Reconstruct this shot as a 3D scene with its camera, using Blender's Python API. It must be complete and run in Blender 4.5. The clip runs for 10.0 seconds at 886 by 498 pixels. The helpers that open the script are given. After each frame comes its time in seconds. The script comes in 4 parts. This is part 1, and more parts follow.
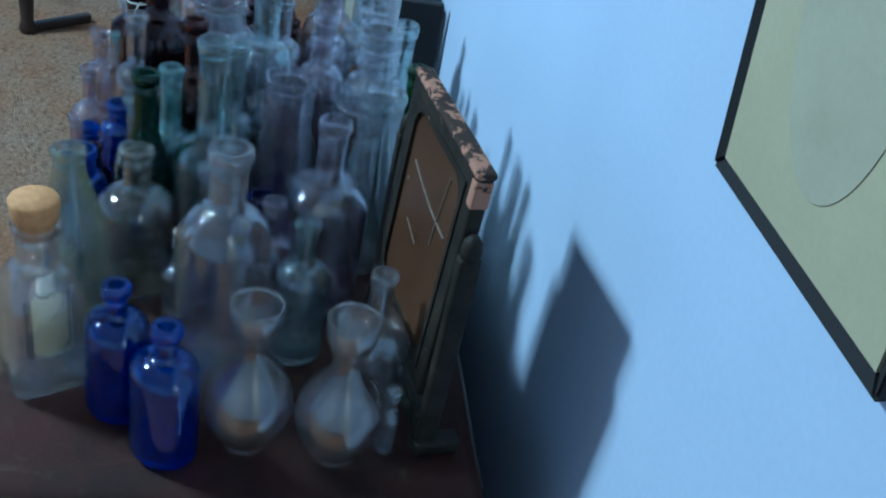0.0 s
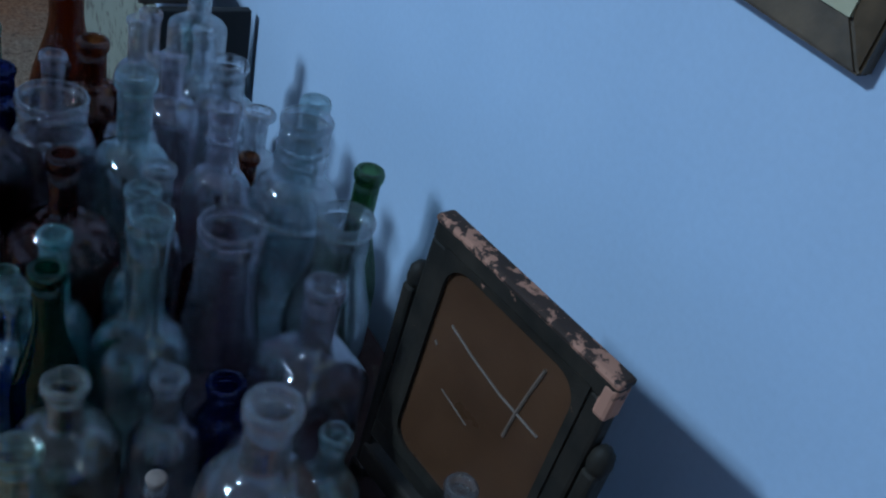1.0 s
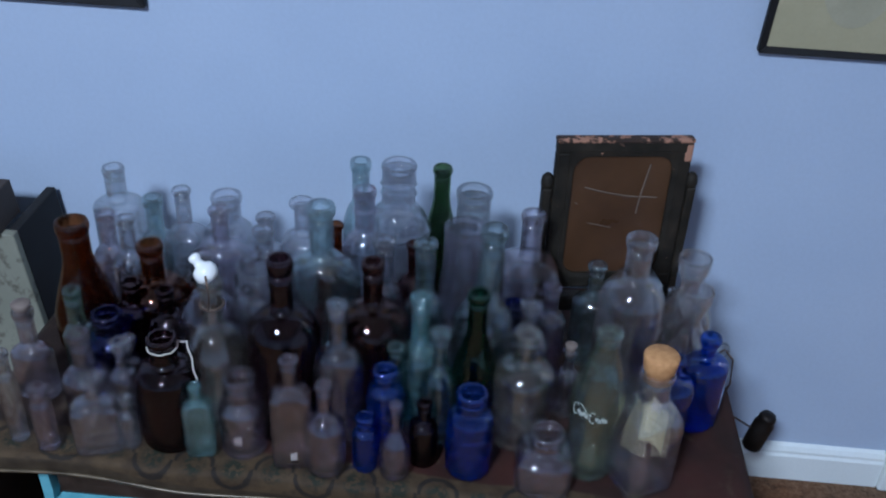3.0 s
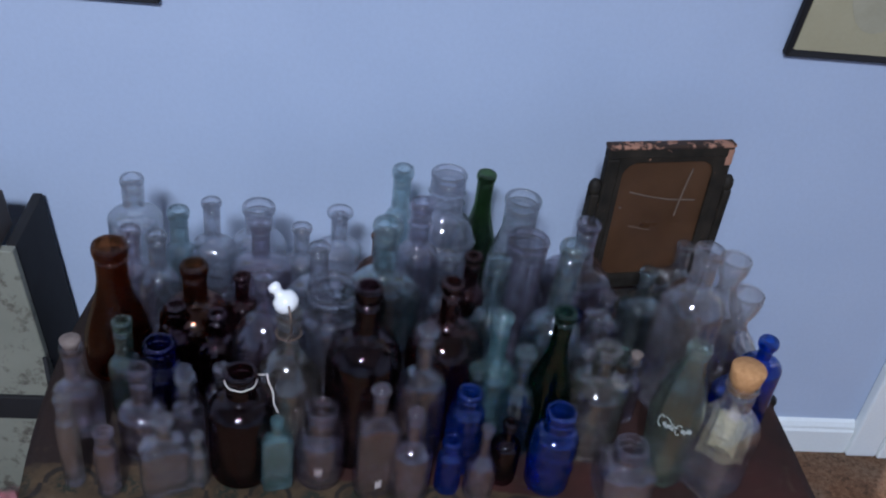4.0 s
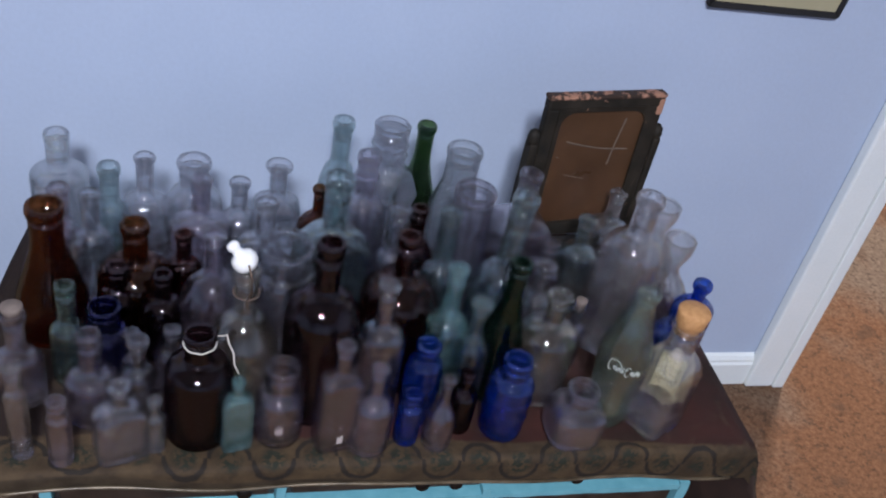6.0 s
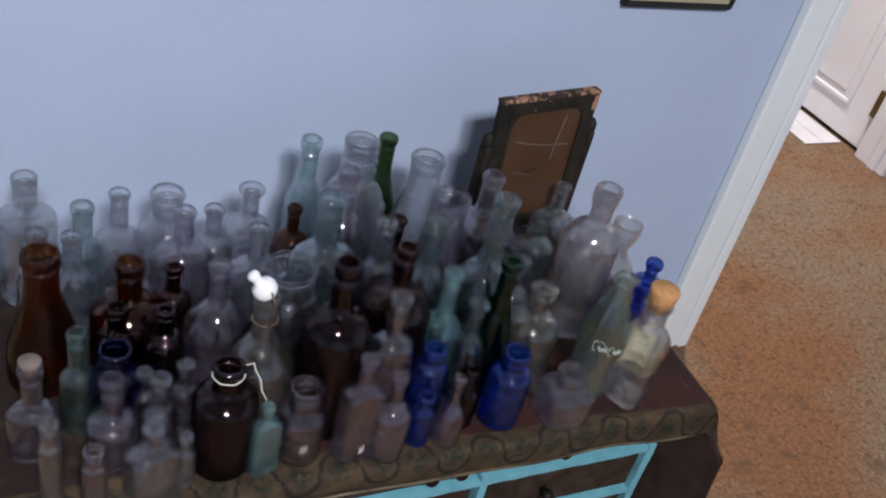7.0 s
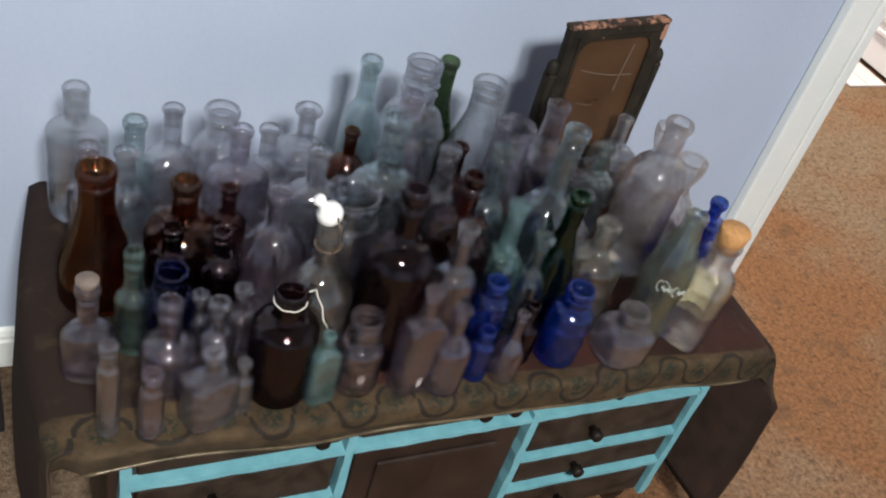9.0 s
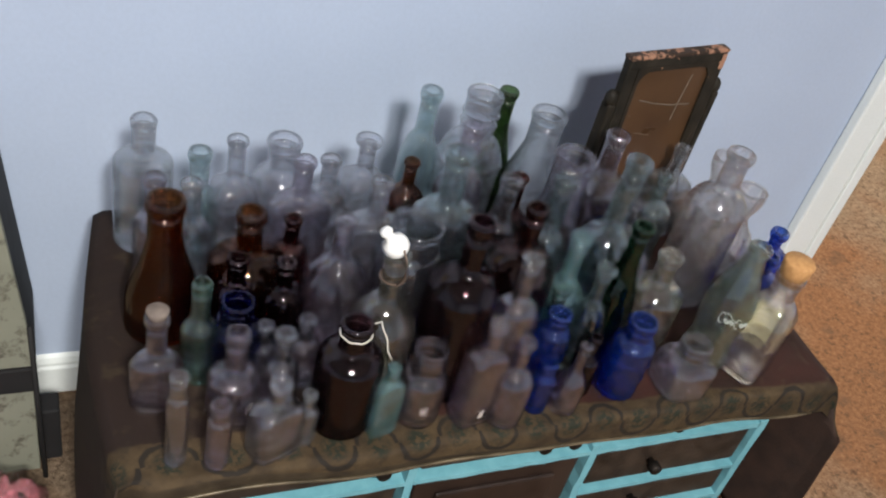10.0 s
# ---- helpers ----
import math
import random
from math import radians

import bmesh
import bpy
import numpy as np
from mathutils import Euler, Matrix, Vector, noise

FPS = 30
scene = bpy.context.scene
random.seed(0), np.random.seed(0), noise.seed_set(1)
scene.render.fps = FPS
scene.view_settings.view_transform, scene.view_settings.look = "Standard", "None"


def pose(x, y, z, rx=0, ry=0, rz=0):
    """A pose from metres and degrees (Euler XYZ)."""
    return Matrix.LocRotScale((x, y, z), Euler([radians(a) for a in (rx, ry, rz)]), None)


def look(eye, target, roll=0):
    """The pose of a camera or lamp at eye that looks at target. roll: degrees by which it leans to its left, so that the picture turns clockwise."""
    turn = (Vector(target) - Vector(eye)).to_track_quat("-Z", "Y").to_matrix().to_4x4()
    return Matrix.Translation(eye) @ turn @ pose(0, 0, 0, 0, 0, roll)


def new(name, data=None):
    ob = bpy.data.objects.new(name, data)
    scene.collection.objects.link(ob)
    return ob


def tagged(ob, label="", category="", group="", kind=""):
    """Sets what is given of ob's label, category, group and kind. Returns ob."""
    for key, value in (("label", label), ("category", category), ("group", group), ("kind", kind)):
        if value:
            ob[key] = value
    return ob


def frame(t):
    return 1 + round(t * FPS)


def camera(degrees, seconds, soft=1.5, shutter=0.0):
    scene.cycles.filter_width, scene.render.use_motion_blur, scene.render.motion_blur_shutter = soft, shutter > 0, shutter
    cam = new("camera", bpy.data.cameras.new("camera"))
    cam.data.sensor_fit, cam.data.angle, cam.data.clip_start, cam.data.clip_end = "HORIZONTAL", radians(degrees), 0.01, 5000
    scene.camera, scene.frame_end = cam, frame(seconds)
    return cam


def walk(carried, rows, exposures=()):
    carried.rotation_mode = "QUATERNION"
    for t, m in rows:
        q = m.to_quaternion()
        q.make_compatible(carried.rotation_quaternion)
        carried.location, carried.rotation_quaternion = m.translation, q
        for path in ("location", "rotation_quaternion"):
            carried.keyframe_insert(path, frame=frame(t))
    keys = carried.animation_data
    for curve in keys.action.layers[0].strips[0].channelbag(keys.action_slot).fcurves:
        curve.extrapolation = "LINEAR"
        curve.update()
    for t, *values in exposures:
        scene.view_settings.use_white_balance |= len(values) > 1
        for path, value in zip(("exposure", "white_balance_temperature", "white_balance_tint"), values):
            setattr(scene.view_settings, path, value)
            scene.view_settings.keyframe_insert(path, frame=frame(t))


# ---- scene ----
cam = camera(50.0, 10.0, 2.1)
PATH = [
    (0, (0.903, -0.288, 1.011), (-0.71, 0.11, -0.102), 13.0),
    (0.3, (0.809, -0.351, 1.035), (-0.685, 0.398, -0.064), 9.0),
    (0.5, (0.774, -0.421, 1.031), (-0.582, 0.564, -0.06), 13.6),
    (0.7, (0.693, -0.42, 1.045), (-0.627, 0.579, -0.077), 13.0),
    (1, (0.584, -0.481, 1.034), (-0.699, 0.521, -0.127), 16.5),
    (1.2, (0.546, -0.469, 1.08), (-0.685, 0.404, -0.232), 8.6),
    (1.5, (0.481, -0.609, 1.111), (-0.481, 0.562, -0.194), 10.2),
    (1.7, (0.416, -0.753, 1.091), (-0.369, 0.647, -0.102), 5.6),
    (2, (0.364, -0.897, 1.146), (-0.167, 0.581, -0.093), 2.6),
    (2.2, (0.321, -0.996, 1.132), (-0.157, 0.591, 0.014), 2.4),
    (2.5, (0.274, -1.139, 1.156), (-0.115, 0.496, 0.071), -0.5),
    (2.8, (0.179, -1.208, 1.187), (-0.05, 0.467, 0.118), 1.9),
    (3, (0.084, -1.227, 1.197), (-0.008, 0.452, 0.115), 2.9),
    (3.2, (-0.008, -1.223, 1.206), (0.002, 0.442, 0.097), 4.8),
    (4.3, (-0.19, -1.149, 1.232), (0.115, 0.415, 0.024), 8.5),
    (4.5, (-0.205, -1.142, 1.228), (0.16, 0.366, -0.034), 9.6),
    (5, (-0.242, -1.127, 1.243), (0.224, 0.36, -0.011), 10.9),
    (5.2, (-0.25, -1.133, 1.247), (0.255, 0.359, 0.014), 12.4),
    (6.3, (-0.288, -1.148, 1.218), (0.231, 0.367, 0.02), 12.9),
    (6.5, (-0.336, -1.143, 1.243), (0.287, 0.343, 0.057), 12.1),
    (6.8, (-0.409, -1.142, 1.224), (0.342, 0.331, 0.098), 12.0),
    (7, (-0.462, -1.117, 1.238), (0.393, 0.272, 0.081), 14.6),
    (7.5, (-0.485, -1.09, 1.23), (0.423, 0.235, 0.039), 16.6),
    (8, (-0.48, -1.089, 1.218), (0.415, 0.211, -0.011), 15.7),
    (8.5, (-0.481, -1.077, 1.209), (0.39, 0.227, -0.032), 15.0),
    (9, (-0.501, -1.068, 1.198), (0.326, 0.237, -0.072), 17.2),
    (9.5, (-0.529, -1.049, 1.202), (0.289, 0.272, -0.057), 18.1),
    (10, (-0.531, -1.049, 1.199), (0.239, 0.308, -0.053), 15.7),
]
LIGHT = [
    (0.0, 0.53, 4200, -14),
    (0.5, 0.10, 4150, -10),
    (1.0, -0.37, 4220, -5),
    (1.5, -0.47, 4350, -5),
    (2.0, -0.33, 4550, 0),
    (2.5, -0.12, 4720, 5),
    (3.2, -0.09, 4880, 8),
    (4.5, 0.08, 5300, 15),
    (5.0, 0.43, 5400, 15),
    (6.5, 0.15, 5700, 15),
    (7.5, 0.13, 6000, 10),
    (8.5, 0.38, 6300, 10),
    (9.0, 0.51, 6500, 8),
    (10.0, 0.57, 6500, 8),
]
walk(cam, [(t, look(eye, target, roll)) for t, eye, target, roll in PATH], LIGHT)

# ---- world, lights, exposure ----
world = bpy.data.worlds.new("world")
scene.world = world
world.use_nodes = True
world.node_tree.nodes["Background"].inputs[0].default_value = (0.6, 0.7, 1.0, 1)
world.node_tree.nodes["Background"].inputs[1].default_value = 0.02


def disc_lamp(name, place, radius, watts, colour):
    """A ceiling lamp, a glowing disc that looks down."""
    d = bpy.data.lights.new(name, "AREA")
    d.shape, d.size, d.energy, d.color = "DISK", radius * 2, watts, colour
    ob = new(name, d)
    ob.matrix_world = look(place, (place[0], place[1] + 0.001, 0))
    return ob


for bulb in ((-0.63, -2.12, 2.31), (-0.45, -2.28, 2.31), (-0.41, -2.08, 2.31)):
    disc_lamp("room_light", bulb, 0.10, 32.0, (1.0, 0.97, 0.93))
disc_lamp("hall_light", (1.55, 0.95, 2.36), 0.12, 72, (1.0, 0.88, 0.76))
scene.cycles.max_bounces, scene.cycles.transmission_bounces, scene.cycles.transparent_max_bounces = 24, 20, 40


# ---- materials ----
class Nodes:
    """A small writer of node trees."""

    def __init__(self, name):
        self.mat = bpy.data.materials.new(name)
        self.mat.use_nodes = True
        self.tree = self.mat.node_tree
        self.bsdf = self.tree.nodes["Principled BSDF"]
        self.out = self.tree.nodes["Material Output"]

    def put(self, socket, value):
        if isinstance(value, bpy.types.NodeSocket):
            self.tree.links.new(value, socket)
        elif isinstance(value, tuple) and len(value) == 3 and socket.type == "RGBA":
            socket.default_value = (*value, 1)
        else:
            socket.default_value = value

    def node(self, kind, out=0, **inputs):
        n = self.tree.nodes.new(kind)
        for key, value in inputs.items():
            if key in ("operation", "data_type", "blend_type", "noise_dimensions", "feature", "wave_type", "bands_direction"):
                if key == "operation":
                    n.operation = value
                elif key == "data_type":
                    n.data_type = value
                elif key == "feature":
                    n.feature = value
                elif key == "wave_type":
                    n.wave_type = value
                elif key == "blend_type":
                    n.blend_type = value
            else:
                self.put(n.inputs[key.replace("_", " ")], value)
        return n.outputs[out]

    def math(self, op, a, b=0.0, c=0.0):
        n = self.tree.nodes.new("ShaderNodeMath")
        n.operation = op
        for s, v in zip(n.inputs, (a, b, c)):
            self.put(s, v)
        return n.outputs[0]

    def coords(self, which="Object"):
        return self.tree.nodes.new("ShaderNodeTexCoord").outputs[which]

    def noise(self, scale, detail=3.0, rough=0.55, vector=None):
        n = self.tree.nodes.new("ShaderNodeTexNoise")
        n.inputs["Scale"].default_value, n.inputs["Detail"].default_value, n.inputs["Roughness"].default_value = scale, detail, rough
        self.put(n.inputs["Vector"], vector if vector is not None else self.coords())
        return n.outputs[0]

    def ramp(self, fac, *stops):
        n = self.tree.nodes.new("ShaderNodeValToRGB")
        e = n.color_ramp.elements
        while len(e) < len(stops):
            e.new(0.5)
        for el, (at, col) in zip(e, stops):
            el.position, el.color = at, (*col, 1) if isinstance(col, tuple) else (col, col, col, 1)
        self.put(n.inputs[0], fac)
        return n.outputs[0]

    def mix(self, fac, a, b):
        n = self.tree.nodes.new("ShaderNodeMix")
        n.data_type = "RGBA"
        self.put(n.inputs[0], fac), self.put(n.inputs[6], a), self.put(n.inputs[7], b)
        return n.outputs[2]

    def bump(self, height, strength=0.3, distance=0.002):
        n = self.tree.nodes.new("ShaderNodeBump")
        n.inputs["Strength"].default_value, n.inputs["Distance"].default_value = strength, distance
        self.put(n.inputs["Height"], height)
        self.put(self.bsdf.inputs["Normal"], n.outputs[0])
        return n.outputs[0]

    def set(self, colour, rough=0.6, metal=0.0, **more):
        self.put(self.bsdf.inputs["Base Color"], colour)
        self.put(self.bsdf.inputs["Roughness"], rough)
        self.put(self.bsdf.inputs["Metallic"], metal)
        for key, value in more.items():
            self.put(self.bsdf.inputs[key.replace("_", " ")], value)
        return self.mat


def plain(name, a, b, scale=20, rough=0.6, bump=0.15, metal=0.0, fine=220):
    """A surface of two tones mottled at two scales, with a fine relief."""
    n = Nodes(name)
    big, small = n.noise(scale, 4), n.noise(fine, 2)
    col = n.mix(n.ramp(big, (0.35, 0.0), (0.68, 1.0)), a, b)
    col = n.mix(n.math("MULTIPLY", small, 0.25), col, tuple(0.6 * v for v in a))
    n.bump(small, bump, 0.001)
    r = n.math("MULTIPLY_ADD", big, 0.25, rough - 0.12)
    return n.set(col, r, metal)


def glass(name, tint, dust=0.02, dust_colour=(0.62, 0.62, 0.66), clear=0.52, gloss=0.07):
    """Old bottle glass: tinted through its wall, wavy, with seeds in it and some dust and haze on it. tint: what is left after both walls."""
    n = Nodes(name)
    n.tree.nodes.remove(n.bsdf)
    tint = tuple(v ** 0.25 for v in tint)
    wave, seed, film = n.noise(34, 3), n.noise(170, 2), n.noise(30, 6, 0.7)
    b = n.tree.nodes.new("ShaderNodeBump")
    b.inputs["Strength"].default_value, b.inputs["Distance"].default_value = 0.20, 0.004
    n.put(b.inputs["Height"], n.math("MULTIPLY_ADD", seed, 0.12, wave))
    g = n.tree.nodes.new("ShaderNodeBsdfGlass")
    g.inputs["IOR"].default_value = 1.48
    n.put(g.inputs["Color"], tint), n.put(g.inputs["Normal"], b.outputs[0]), n.put(g.inputs["Roughness"], 0.004)
    t = n.tree.nodes.new("ShaderNodeBsdfTransparent")
    n.put(t.inputs["Color"], tint)
    m1 = n.tree.nodes.new("ShaderNodeMixShader")
    m1.inputs[0].default_value = clear
    n.tree.links.new(g.outputs[0], m1.inputs[1]), n.tree.links.new(t.outputs[0], m1.inputs[2])
    gl = n.tree.nodes.new("ShaderNodeBsdfGlossy")
    n.put(gl.inputs["Roughness"], 0.045), n.put(gl.inputs["Normal"], b.outputs[0])
    lw = n.tree.nodes.new("ShaderNodeLayerWeight")
    lw.inputs["Blend"].default_value = 0.5
    n.put(lw.inputs["Normal"], b.outputs[0])
    edge = n.math("POWER", lw.outputs["Facing"], 3.5)
    m2 = n.tree.nodes.new("ShaderNodeMixShader")
    n.tree.links.new(n.math("MULTIPLY_ADD", edge, 7.0 * gloss, gloss), m2.inputs[0])
    n.tree.links.new(m1.outputs[0], m2.inputs[1]), n.tree.links.new(gl.outputs[0], m2.inputs[2])
    d = n.tree.nodes.new("ShaderNodeBsdfDiffuse")
    n.put(d.inputs["Color"], dust_colour)
    m3 = n.tree.nodes.new("ShaderNodeMixShader")
    n.tree.links.new(n.math("MULTIPLY", n.ramp(film, (0.42, 0.12), (0.58, 0.40), (0.72, 1.0)), dust * 0.5), m3.inputs[0])
    n.tree.links.new(m2.outputs[0], m3.inputs[1]), n.tree.links.new(d.outputs[0], m3.inputs[2])
    n.tree.links.new(m3.outputs[0], n.out.inputs[0])
    return n.mat


CHIMNEY = glass("thin_lamp_glass", (0.93, 0.87, 0.81), 0.006, (0.7, 0.62, 0.55), 0.70)
CLEAR = glass("clear_glass", (0.92, 0.91, 0.95), 0.020, (0.62, 0.60, 0.70))
BRIGHT = glass("bright_clear_glass", (0.93, 0.91, 0.92), 0.055, (0.72, 0.69, 0.72), 0.58)
HAZY = glass("hazy_clear_glass", (0.90, 0.92, 0.94), 0.075, (0.72, 0.76, 0.82))
MAUVE = glass("mauve_glass", (0.86, 0.78, 0.88), 0.021, (0.60, 0.53, 0.64))
AQUA = glass("aqua_glass", (0.72, 0.90, 0.89), 0.030, (0.52, 0.70, 0.72))
TEAL = glass("teal_glass", (0.50, 0.82, 0.83), 0.24, (0.46, 0.72, 0.76))
SEA = glass("sea_green_glass", (0.45, 0.72, 0.60), 0.04, (0.4, 0.58, 0.50))
COLA = glass("pale_green_glass", (0.70, 0.87, 0.70), 0.06, (0.54, 0.66, 0.50))
STRAW = glass("straw_glass", (0.82, 0.80, 0.70), 0.07, (0.60, 0.56, 0.46))
GREEN = glass("bottle_green_glass", (0.030, 0.075, 0.012), 0.03, (0.08, 0.13, 0.05), gloss=0.05)
DEEP_GREEN = glass("deep_green_glass", (0.006, 0.045, 0.014), 0.06, (0.02, 0.08, 0.035), gloss=0.04)
AMBER = glass("amber_glass", (0.13, 0.018, 0.002), 0.03, (0.20, 0.07, 0.03), gloss=0.04)
DARK_AMBER = glass("dark_amber_glass", (0.070, 0.009, 0.005), 0.03, (0.16, 0.05, 0.04), gloss=0.04)
BLACK_AMBER = glass("blackish_amber_glass", (0.022, 0.004, 0.006), 0.04, (0.09, 0.04, 0.05), gloss=0.04)
COBALT = glass("cobalt_glass", (0.008, 0.045, 0.60), 0.28, (0.018, 0.085, 0.44))
NAVY = glass("navy_glass", (0.003, 0.005, 0.16), 0.03, (0.02, 0.02, 0.2), gloss=0.04)

WALL = plain("pale_blue_paint", (0.455, 0.53, 0.675), (0.48, 0.555, 0.70), 5, 0.62, 0.12, fine=160)
HALL_WALL = plain("cream_hall_paint", (0.60, 0.56, 0.50), (0.63, 0.59, 0.52), 5, 0.7, 0.1)
CEILING = plain("ceiling_white", (0.76, 0.76, 0.75), (0.8, 0.8, 0.79), 4, 0.85, 0.3)
TRIM = plain("satin_white_paint", (0.84, 0.88, 0.86), (0.88, 0.91, 0.89), 9, 0.42, 0.06)
DOOR_WHITE = plain("door_white_paint", (0.76, 0.74, 0.76), (0.8, 0.78, 0.8), 6, 0.4, 0.05)
TILE = plain("pale_tile", (0.50, 0.48, 0.50), (0.56, 0.54, 0.56), 9, 0.3, 0.05)
DARK_IRON = plain("dark_bronze", (0.02, 0.016, 0.014), (0.035, 0.028, 0.024), 40, 0.55, 0.1, 0.8)
STEEL = plain("polished_steel", (0.62, 0.60, 0.60), (0.72, 0.70, 0.70), 60, 0.36, 0.05, 1.0)
BRASS = plain("dull_brass", (0.17, 0.125, 0.06), (0.24, 0.18, 0.085), 60, 0.4, 0.1, 0.85)
BLACK_WOOD = plain("black_lacquer_wood", (0.005, 0.0045, 0.005), (0.010, 0.009, 0.010), 30, 0.8, 0.1)
GILT = plain("brown_gilt_wood", (0.055, 0.036, 0.017), (0.11, 0.072, 0.034), 40, 0.45, 0.2)
MAT_BOARD = plain("cream_mat_board", (0.41, 0.37, 0.225), (0.46, 0.42, 0.265), 12, 0.85, 0.1)
PRINT = plain("faded_print", (0.38, 0.355, 0.24), (0.44, 0.41, 0.285), 18, 0.85, 0.05)
CHEST_WOOD = plain("dark_brown_wood", (0.016, 0.009, 0.007), (0.032, 0.018, 0.013), 16, 0.42, 0.25)
DRAWER_WOOD = plain("worn_grey_brown_wood", (0.012, 0.008, 0.006), (0.042, 0.029, 0.022), 34, 0.38, 0.4)
BLUE_PAINT = plain("turquoise_paint", (0.13, 0.34, 0.40), (0.18, 0.42, 0.48), 45, 0.5, 0.3)
CORK = plain("cork", (0.40, 0.20, 0.07), (0.52, 0.28, 0.11), 140, 0.85, 0.5, fine=400)
PALE_CORK = plain("pale_stopper", (0.13, 0.10, 0.085), (0.19, 0.15, 0.125), 90, 0.8, 0.3)
PORCELAIN = plain("white_porcelain", (0.82, 0.82, 0.8), (0.86, 0.86, 0.84), 30, 0.25, 0.03)
WIRE = plain("rusty_wire", (0.09, 0.06, 0.045), (0.2, 0.14, 0.1), 90, 0.5, 0.2, 0.6)
HEM_CORD = plain("worn_gold_cord", (0.06, 0.045, 0.026), (0.17, 0.13, 0.08), 28, 0.34, 0.3, 0.3)
LINING = plain("dark_brown_lining", (0.024, 0.011, 0.007), (0.045, 0.020, 0.012), 30, 0.85, 0.4)
STRING = plain("cotton_string", (0.66, 0.62, 0.54), (0.72, 0.68, 0.6), 200, 0.9, 0.5)
PAPER = plain("yellowed_paper", (0.60, 0.56, 0.33), (0.68, 0.64, 0.41), 60, 0.85, 0.1)
INK = plain("dark_ink", (0.05, 0.05, 0.05), (0.09, 0.08, 0.07), 60, 0.8, 0.1)
FADED_INK = plain("faded_brown_ink", (0.34, 0.30, 0.17), (0.42, 0.38, 0.22), 60, 0.8, 0.1)
WHITE_INK = plain("white_enamel_script", (0.38, 0.42, 0.38), (0.50, 0.53, 0.49), 90, 0.5, 0.1)
BROWN_BOARD = plain("brown_backing_board", (0.055, 0.027, 0.012), (0.084, 0.042, 0.019), 14, 0.30, 0.06)
SCRATCH = plain("pale_scratch", (0.09, 0.064, 0.044), (0.14, 0.10, 0.072), 120, 0.6, 0.3)
PINK_CLOTH = plain("pink_cloth", (0.62, 0.16, 0.2), (0.7, 0.24, 0.28), 60, 0.85, 0.5)
CHEST_TOP_WOOD = plain("old_brown_box_wood", (0.035, 0.024, 0.018), (0.060, 0.042, 0.031), 20, 0.6, 0.3)
PLASTIC = glass("clear_plastic_film", (0.93, 0.95, 0.95), 0.08, (0.7, 0.72, 0.72), 0.8)


def carpet_material():
    """Cut pile flecked tan and dark brown, greyed where it is trodden and rusty in broad patches."""
    n = Nodes("speckled_tan_carpet")
    speck, tuft = n.noise(105, 3, 0.75), n.noise(420, 2)
    fleck, broad, stain, spot = n.noise(48, 4, 0.8), n.noise(1.5, 3, 0.5), n.noise(5.5, 4, 0.6), n.noise(11, 3, 0.55)
    tan = n.mix(n.ramp(speck, (0.34, 0.0), (0.66, 1.0)), (0.135, 0.094, 0.062), (0.29, 0.210, 0.143))
    rust = n.mix(n.ramp(speck, (0.34, 0.0), (0.66, 1.0)), (0.150, 0.072, 0.034), (0.275, 0.142, 0.072))
    col = n.mix(n.ramp(n.math("MULTIPLY_ADD", stain, 0.35, n.math("MULTIPLY", broad, 0.65)), (0.44, 0.0), (0.58, 1.0)), tan, rust)
    col = n.mix(n.math("MULTIPLY", n.ramp(fleck, (0.54, 0.0), (0.63, 1.0)), 0.52), col, (0.040, 0.026, 0.019))
    col = n.mix(n.math("MULTIPLY", n.ramp(spot, (0.60, 0.0), (0.70, 1.0)), 0.45), col, (0.080, 0.054, 0.038))
    n.bump(n.math("ADD", tuft, n.math("MULTIPLY", speck, 1.6)), 0.8, 0.007)
    return n.set(col, 0.95, Specular_IOR_Level=0.1)


def frame_paint():
    """Dark green-black paint, chipped to pinkish wood."""
    n = Nodes("chipped_dark_green_paint")
    chip = n.noise(75, 5, 0.65)
    base = n.mix(n.ramp(n.noise(30, 3), (0.35, 0.0), (0.7, 1.0)), (0.010, 0.0085, 0.006), (0.028, 0.022, 0.015))
    col = n.mix(n.ramp(chip, (0.68, 0.0), (0.71, 1.0)), base, (0.36, 0.19, 0.12))
    n.bump(chip, 0.35, 0.002)
    return n.set(col, 0.66, Specular_IOR_Level=0.22)


def edge_paint(name, worn):
    """The same paint on an upper edge, worn through where the noise passes a level."""
    n = Nodes(name)
    chip = n.noise(62, 7, 0.65)
    col = n.mix(n.ramp(chip, (worn, 0.0), (worn + 0.05, 1.0)), (0.024, 0.018, 0.014), (0.40, 0.21, 0.135))
    col = n.mix(n.math("MULTIPLY", n.noise(40, 4), 0.35), col, (0.10, 0.055, 0.038))
    n.bump(chip, 0.35, 0.002)
    return n.set(col, 0.7, Specular_IOR_Level=0.2)


def chippy_white():
    n = Nodes("flaking_white_paint")
    chip, stain = n.noise(30, 6, 0.7), n.noise(8, 4)
    base = n.mix(stain, (0.16, 0.165, 0.125), (0.27, 0.27, 0.21))
    col = n.mix(n.ramp(chip, (0.52, 0.0), (0.62, 1.0)), base, (0.09, 0.08, 0.06))
    n.bump(chip, 0.3, 0.002)
    return n.set(col, 0.7)


